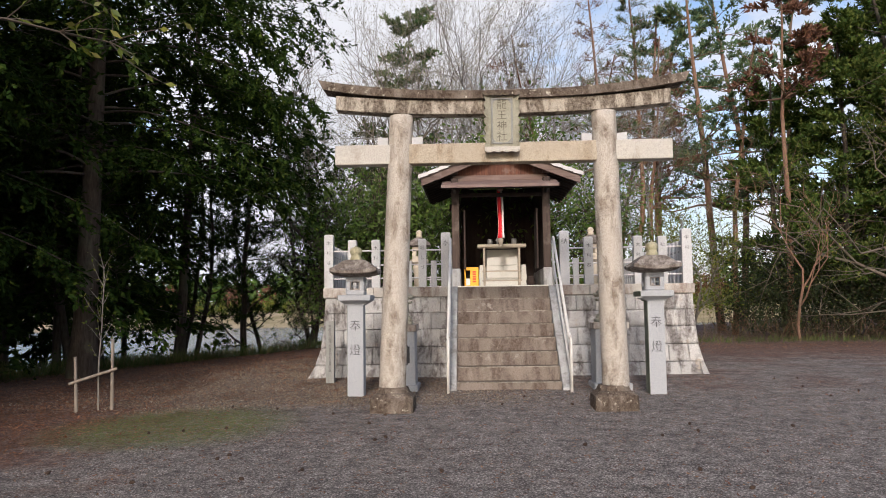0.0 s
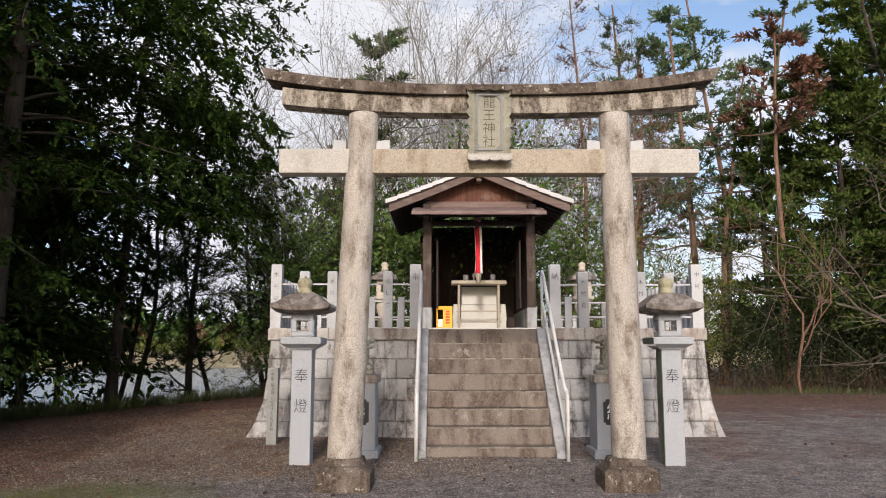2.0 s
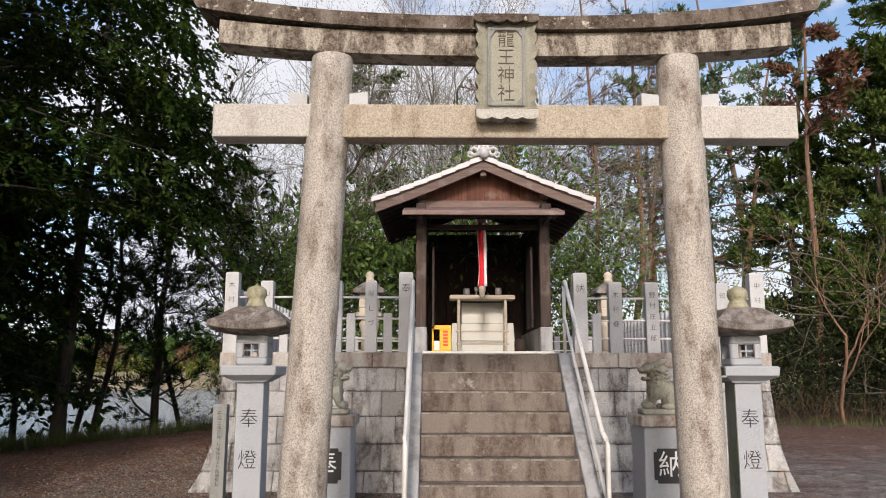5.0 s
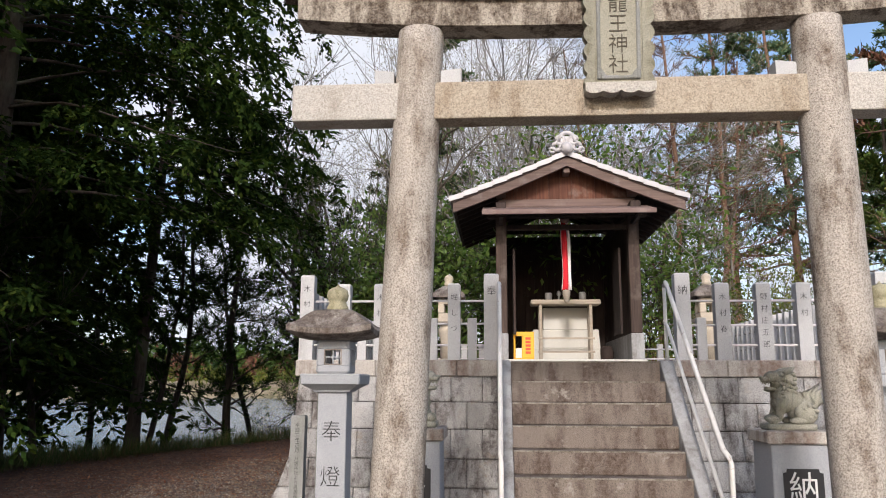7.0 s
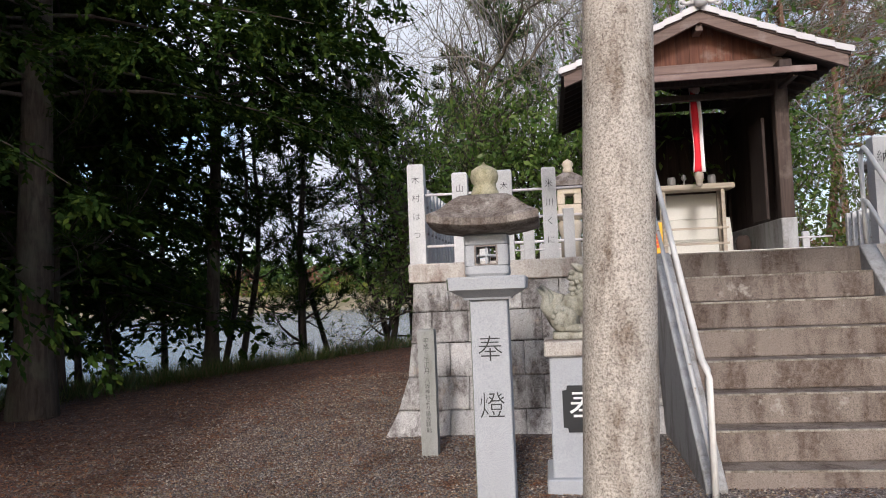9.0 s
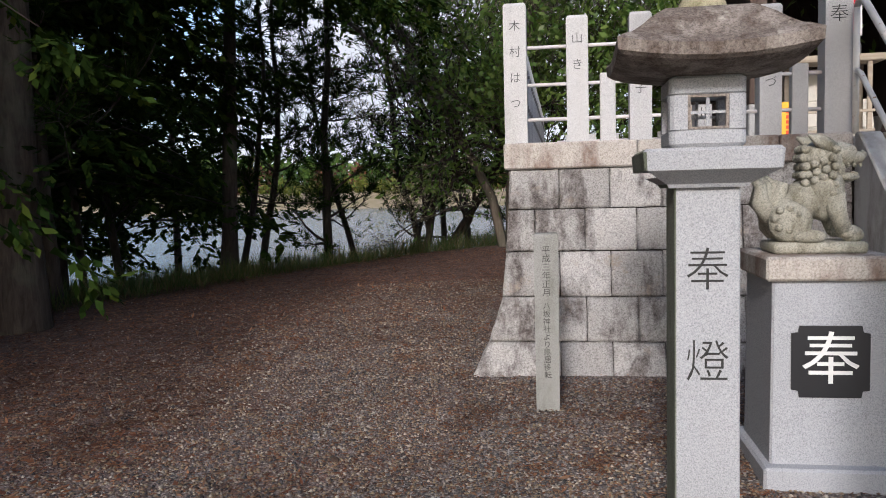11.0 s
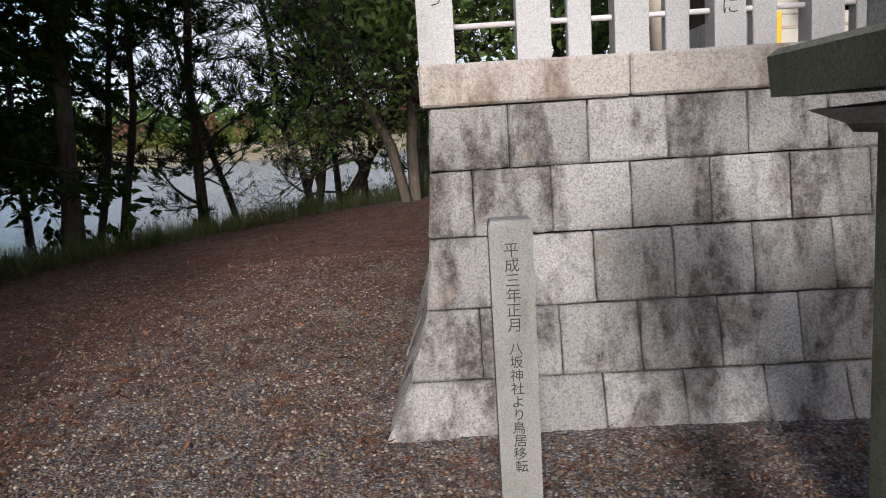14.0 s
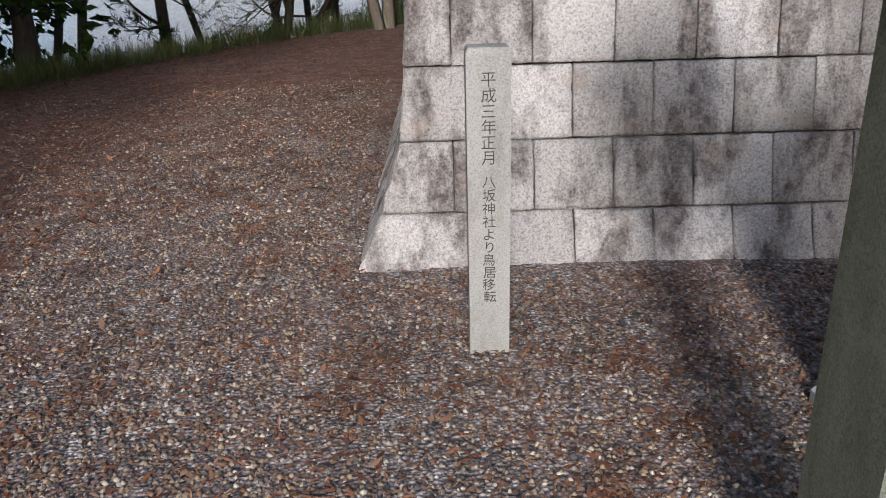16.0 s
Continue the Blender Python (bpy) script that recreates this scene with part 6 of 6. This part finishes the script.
# undergrowth and back wood, both with the wood's shade in their leaf colour
thicket("undergrowth", 1600, lambda k, r: 8.8 + 14 * k, lambda k, r: 24.6 + 4.5 * r.uniform(0, 1, len(k)) ** 1.2 - 0.12 * (k * 16), 3.6, 201, LEAF_SHADE, "leafy undergrowth at the wood's edge, coloured dark for shade", "shrubs", 0.11)
thicket("backwood_leaves", 1100, lambda k, r: 15 + 20 * k, lambda k, r: 31 + 8 * r.uniform(0, 1, len(k)), 6.0, 202, LEAF_SHADE, "leafy wood far behind the shrine, coloured dim for shade", "woods", 0.16)
thicket("bank_shrubs", 60, lambda k, r: np.interp(16 + 16 * k, SHORE_Y, SHORE_X) - r.uniform(0.8, 2.5, len(k)), lambda k, r: 16 + 16 * k, 0.6, 203, LEAF_CYPRESS, "dark low shrubs on the lake bank", "shrubs", 0.055)


def strands(name, n, place_of, h, seed, material, label, category, width=0.012, lean=0.35):
    r = np.random.default_rng(seed)
    X, Y = place_of(r, n)
    C = np.stack([X, Y, ground_z(X, Y) - 0.02], -1)
    D = r.normal(0, lean, (n, 3)) + np.array([0, 0, 1.0])
    me = blades(name, C, D, r.uniform(h * 0.4, h, n), width, r)
    return tagged(part(name, me, material), label, category, kind="stuff")


def bank_band(a, b):
    def f(r, n):
        y = r.uniform(9, 32, n)
        return np.interp(y, SHORE_Y, SHORE_X) - r.uniform(a, b, n), y
    return f


strands("bank_grass", 26000, bank_band(0.1, 3.2), 0.5, 211, GRASS, "green and straw grass along the lake bank", "grass", 0.014)
strands("dry_stems", 1500, lambda r, n: (r.uniform(7, 22, n), 24.4 + r.normal(0, 0.7, n)), 1.3, 212, DRY_STEM, "thin dry brown stems at the wood's edge", "dry grass", 0.014, 0.5)
strands("wood_edge_grass", 2200, lambda r, n: (r.uniform(6.5, 22, n), 23.4 + r.normal(0, 0.5, n)), 0.30, 213, GRASS, "short grass along the wood's edge", "grass", 0.016)

# far shore: hedges and woods


def far_wood(name, n, r_lo, r_hi, h, seed, material, label, leaf=0.9):
    """Clumped crowns along the far shore, which bends round the lake."""
    r = np.random.default_rng(seed)
    a = np.radians(r.uniform(-85, 40, n))
    far = r.uniform(r_lo, r_hi, n)
    x, y = -3 + far * np.sin(a), 10 + far * np.cos(a)
    z = ground_z(x, y)
    H = r.uniform(0.45, 1.0, n) * h
    per = 80
    q = r.uniform(0, 1, (n, per))
    rad = H[:, None] * 0.36 * np.sqrt(np.clip(1 - (2 * q - 0.9) ** 2, 0.02, 1)) * r.uniform(0.4, 1.0, (n, per))
    b = r.uniform(0, 2 * math.pi, (n, per))
    C = np.stack([x[:, None] + rad * np.cos(b), y[:, None] + rad * np.sin(b), z[:, None] + H[:, None] * (0.02 + 0.95 * q)], -1).reshape(-1, 3)
    D = r.normal(0, 1, C.shape)
    me = blades(name, C, D, leaf * r.uniform(0.7, 1.4, len(C)), leaf * 0.6, r)
    return tagged(part(name, me, material), label, "woods", kind="stuff")


far_wood("far_hedge", 330, 119, 130, 2.8, 311, LEAF_LIGHT, "yellow-green bushes on the far lake shore", 0.5)
far_wood("far_woods", 420, 140, 190, 9.0, 312, LEAF_EVERGREEN, "dim wooded far lake shore", 1.2)
far_wood("far_brown_woods", 300, 132, 170, 7.0, 313, LEAF_RUST, "brownish bare woods on the far lake shore", 0.8)

# ---- sapling with its support ----
sg = gz(-5.55, 10.6)
frame_ = thing("sapling_support", (-5.6, 10.65, sg), "two weathered wooden stakes joined by a crossbar", "plant support")
part("stake", tube([(-5.80, 10.60, sg - 0.1), (-5.835, 10.60, sg + 0.78)], [0.026, 0.022], 8), WOOD_STAKE, frame_)
part("stake", tube([(-5.36, 10.75, sg - 0.1), (-5.365, 10.75, sg + 1.02)], [0.026, 0.022], 8), WOOD_STAKE, frame_)
part("crossbar", tube([(-5.90, 10.565, sg + 0.40), (-5.28, 10.715, sg + 0.60)], [0.022, 0.02], 8), WOOD_STAKE, frame_)
t_ = Tree(501)
tp = t_.limb((-5.53, 10.70, sg - 0.05), (0.02, 0, 1), 2.1, 0.018, 0.006, 8, 0.04, 0.1)
sc, sd_ = [], []
for q, e in tp[3:]:
    for _ in range(3):
        tw = t_.limb(q, t_.side(e, t_.r.uniform(0.5, 0.9)), t_.r.uniform(0.2, 0.5), 0.006, 0.002, 3, 0.1, 0.3)
        for c, d in tw[1:]:
            for _ in range(2):
                sc.append(c)
                sd_.append(d + t_.r.normal(0, 0.7, 3))
plant("young_sapling", (-5.53, 10.70, sg), t_, blades("crown", np.array(sc), np.array(sd_), 0.06, 0.022, t_.r), BARK_GREY, LEAF_LIGHT, "thin young sapling tied beside a stake frame", "sapling", "", 5)

# ---- tree beside the walker's start: one leafy limb reaches over the yard ----
t_ = Tree(502)
tb = np.array([-4.7, 3.6, gz(-4.7, 3.6) - 0.1])
tk = t_.limb(tb, (0.02, 0.02, 1), 3.5, 0.07, 0.04, 6, 0.03, 0.0)
sc, sd_ = [], []
for goal in ((2.3, 1.35, 0.12), (1.4, 1.9, 0.55), (-1.2, 0.6, 0.8), (0.2, -1.0, 1.0)):
    lp = t_.limb(tk[-1][0], goal, 2.5, 0.026, 0.006, 8, 0.06, 0.0)
    for q, e in lp[2:]:
        for _ in range(3):
            tw = t_.limb(q, t_.side(e, t_.r.uniform(0.5, 1.0)), t_.r.uniform(0.2, 0.55), 0.006, 0.002, 3, 0.15, -0.1)
            for c, d in tw[1:]:
                for _ in range(2):
                    sc.append(c)
                    sd_.append(d + t_.r.normal(0, 0.6, 3) + np.array([0, 0, -0.3]))
plant("young_broadleaf_tree", (-4.7, 3.6, gz(-4.7, 3.6)), t_, blades("crown", np.array(sc), np.array(sd_), t_.r.uniform(0.06, 0.11, len(sc)), 0.038, t_.r, 0.3), BARK_TWIG, LEAF_LIGHT, "slim tree with fresh yellow-green leaves over the yard", "tree", "", 6)

# ---- loose cover of the yard ----


def scatter_cones(n, seed):
    r = random.Random(seed)
    first = None
    for _ in range(n):
        x, y = r.uniform(-4, 7), r.uniform(5.5, 13.2)
        if -0.8 < x < 1.6 and y > 11.4:
            continue
        z = gz(x, y) + 0.012
        m = pose(x, y, z, r.uniform(60, 120), 0, r.uniform(0, 360))
        if first is None:
            first = lathe(0, 0, [(0.006, -0.024), (0.017, -0.016), (0.019, 0.0), (0.013, 0.016), (0.004, 0.026)], 8)
            first = tagged(part("pine_cone", first, CONE), "small dark pine cone lying on gravel", "pine cone", "fallen pine cones")
            first.matrix_basis = m
        else:
            copy_thing(first, m)


scatter_cones(46, 7)


def pebbles(n, seed, region, big=1.0):
    """Pebbles as squashed octahedra with jittered corners."""
    r = np.random.default_rng(seed)
    X, Y = region(r, n)
    Z = ground_z(X, Y)
    s = big * r.uniform(0.005, 0.0135, (n, 1, 1)) * r.uniform(0.7, 1.3, (n, 1, 3)) * np.array([1, 1, 0.7])
    o = np.array([(1, 0, 0), (0, 1, 0), (-1, 0, 0), (0, -1, 0), (0, 0, 1), (0, 0, -1)], float)
    v = o[None] * s * r.uniform(0.75, 1.2, (n, 6, 1))
    a = r.uniform(0, 2 * math.pi, n)
    ca, sa = np.cos(a)[:, None], np.sin(a)[:, None]
    v = np.stack([v[..., 0] * ca - v[..., 1] * sa, v[..., 0] * sa + v[..., 1] * ca, v[..., 2] + 0.25 * v[..., 0]], -1)
    v += np.stack([X, Y, Z + 0.003], -1)[:, None]
    f = np.array([(0, 1, 4), (1, 2, 4), (2, 3, 4), (3, 0, 4), (1, 0, 5), (2, 1, 5), (3, 2, 5), (0, 3, 5)])
    faces = (np.arange(n) * 6)[:, None, None] + f[None]
    me = raw_mesh("pebbles", v.reshape(-1, 3), faces.ravel(), 3)
    return tagged(part("pebbles", me, PEBBLE), "loose mixed grey and tan pebbles over the yard", "pebbles", kind="stuff")


def near_yard(r, n):
    y = 11.2 + np.abs(r.normal(0, 2.6, n)) - 0.9 * r.uniform(0, 1, n)
    x = -3.0 + r.normal(0, 1.9, n)
    front = (x > -3.1) & (y > 13.72)
    return x, np.where(front, 10.9 + (y - 13.72) % 2.8, y)


pebbles(36000, 601, near_yard)


def mid_yard(r, n):
    """The gravel between the lake bank and the platform, thinning out towards the water."""
    y = r.uniform(11, 19, n)
    x = -3.3 - np.abs(r.normal(0, 1.9, n))
    return x, y


pebbles(13000, 602, mid_yard, 1.15)


def fallen(n, seed, region, size, name, label):
    r = np.random.default_rng(seed)
    X, Y = region(r, n)
    C = np.stack([X, Y, ground_z(X, Y) + 0.010], -1)
    D = r.normal(0, 1, (n, 3)) * np.array([1, 1, 0.12])
    me = blades(name, C, D, r.uniform(size * 0.5, size * 1.3, n), size * r.uniform(0.12, 0.4, n), r, 0.9)
    return tagged(part(name, me, LITTER), label, "leaf litter", kind="stuff")


def bank_litter(r, n):
    x, y = -6.6 + r.normal(0, 2.4, n), r.uniform(7, 24, n)
    near = (x > -4.8) & (y < 14.5)
    return np.where(near, x - 3.0, x), y


fallen(36000, 611, bank_litter, 0.08, "leaf_litter", "brown fallen needles and leaves on the ground")
fallen(15000, 617, lambda r, n: (-4.2 + r.normal(0, 1.5, n), r.uniform(8, 14.5, n)), 0.034, "needle_litter", "short brown needles among the gravel")
fallen(4500, 612, lambda r, n: (r.uniform(-3.2, 4.2, n), 13.6 - np.abs(r.normal(0, 0.8, n))), 0.04, "wall_foot_litter", "brown fallen leaves along the wall foot")
fallen(4000, 615, lambda r, n: (-3.4 + r.normal(0, 0.8, n), r.uniform(11.5, 20, n)), 0.04, "corner_litter", "orange-brown fallen leaves beside the platform corner")


def rust_patches(r, n):
    """Small heaps of needles here and there on the gravel."""
    c = np.stack([r.uniform(-5.5, -1.2, 26), r.uniform(10.9, 14.5, 26)], -1)
    c[:, 1] = np.where((c[:, 0] > -3.1) & (c[:, 1] > 13.4), c[:, 1] - 1.6, c[:, 1])
    k = r.integers(0, 26, n)
    return c[k, 0] + r.normal(0, 0.055, n), c[k, 1] + r.normal(0, 0.055, n)


fallen(2600, 616, rust_patches, 0.035, "needle_heaps", "small heaps of orange-brown needles on gravel")
fallen(9000, 613, lambda r, n: (r.uniform(4, 20, n), 22.5 - np.abs(r.normal(0, 2.2, n))), 0.07, "wood_edge_litter", "brown fallen leaves near the wood's edge")

fallen(16000, 614, lambda r, n: (r.uniform(-6, 7, n), r.uniform(1.5, 13.2, n)), 0.055, "yard_litter", "scattered brown needles and leaves over the gravel")

# ---- blocks of the platform wall ----
for i, (quad, back) in enumerate(BLOCKS):
    near = back[1] > 0 and quad[0][0] < -0.6
    part("stone_block", block(quad, back, 900 + i, 18 if near else 7, 14 if near else 6), None, platform)
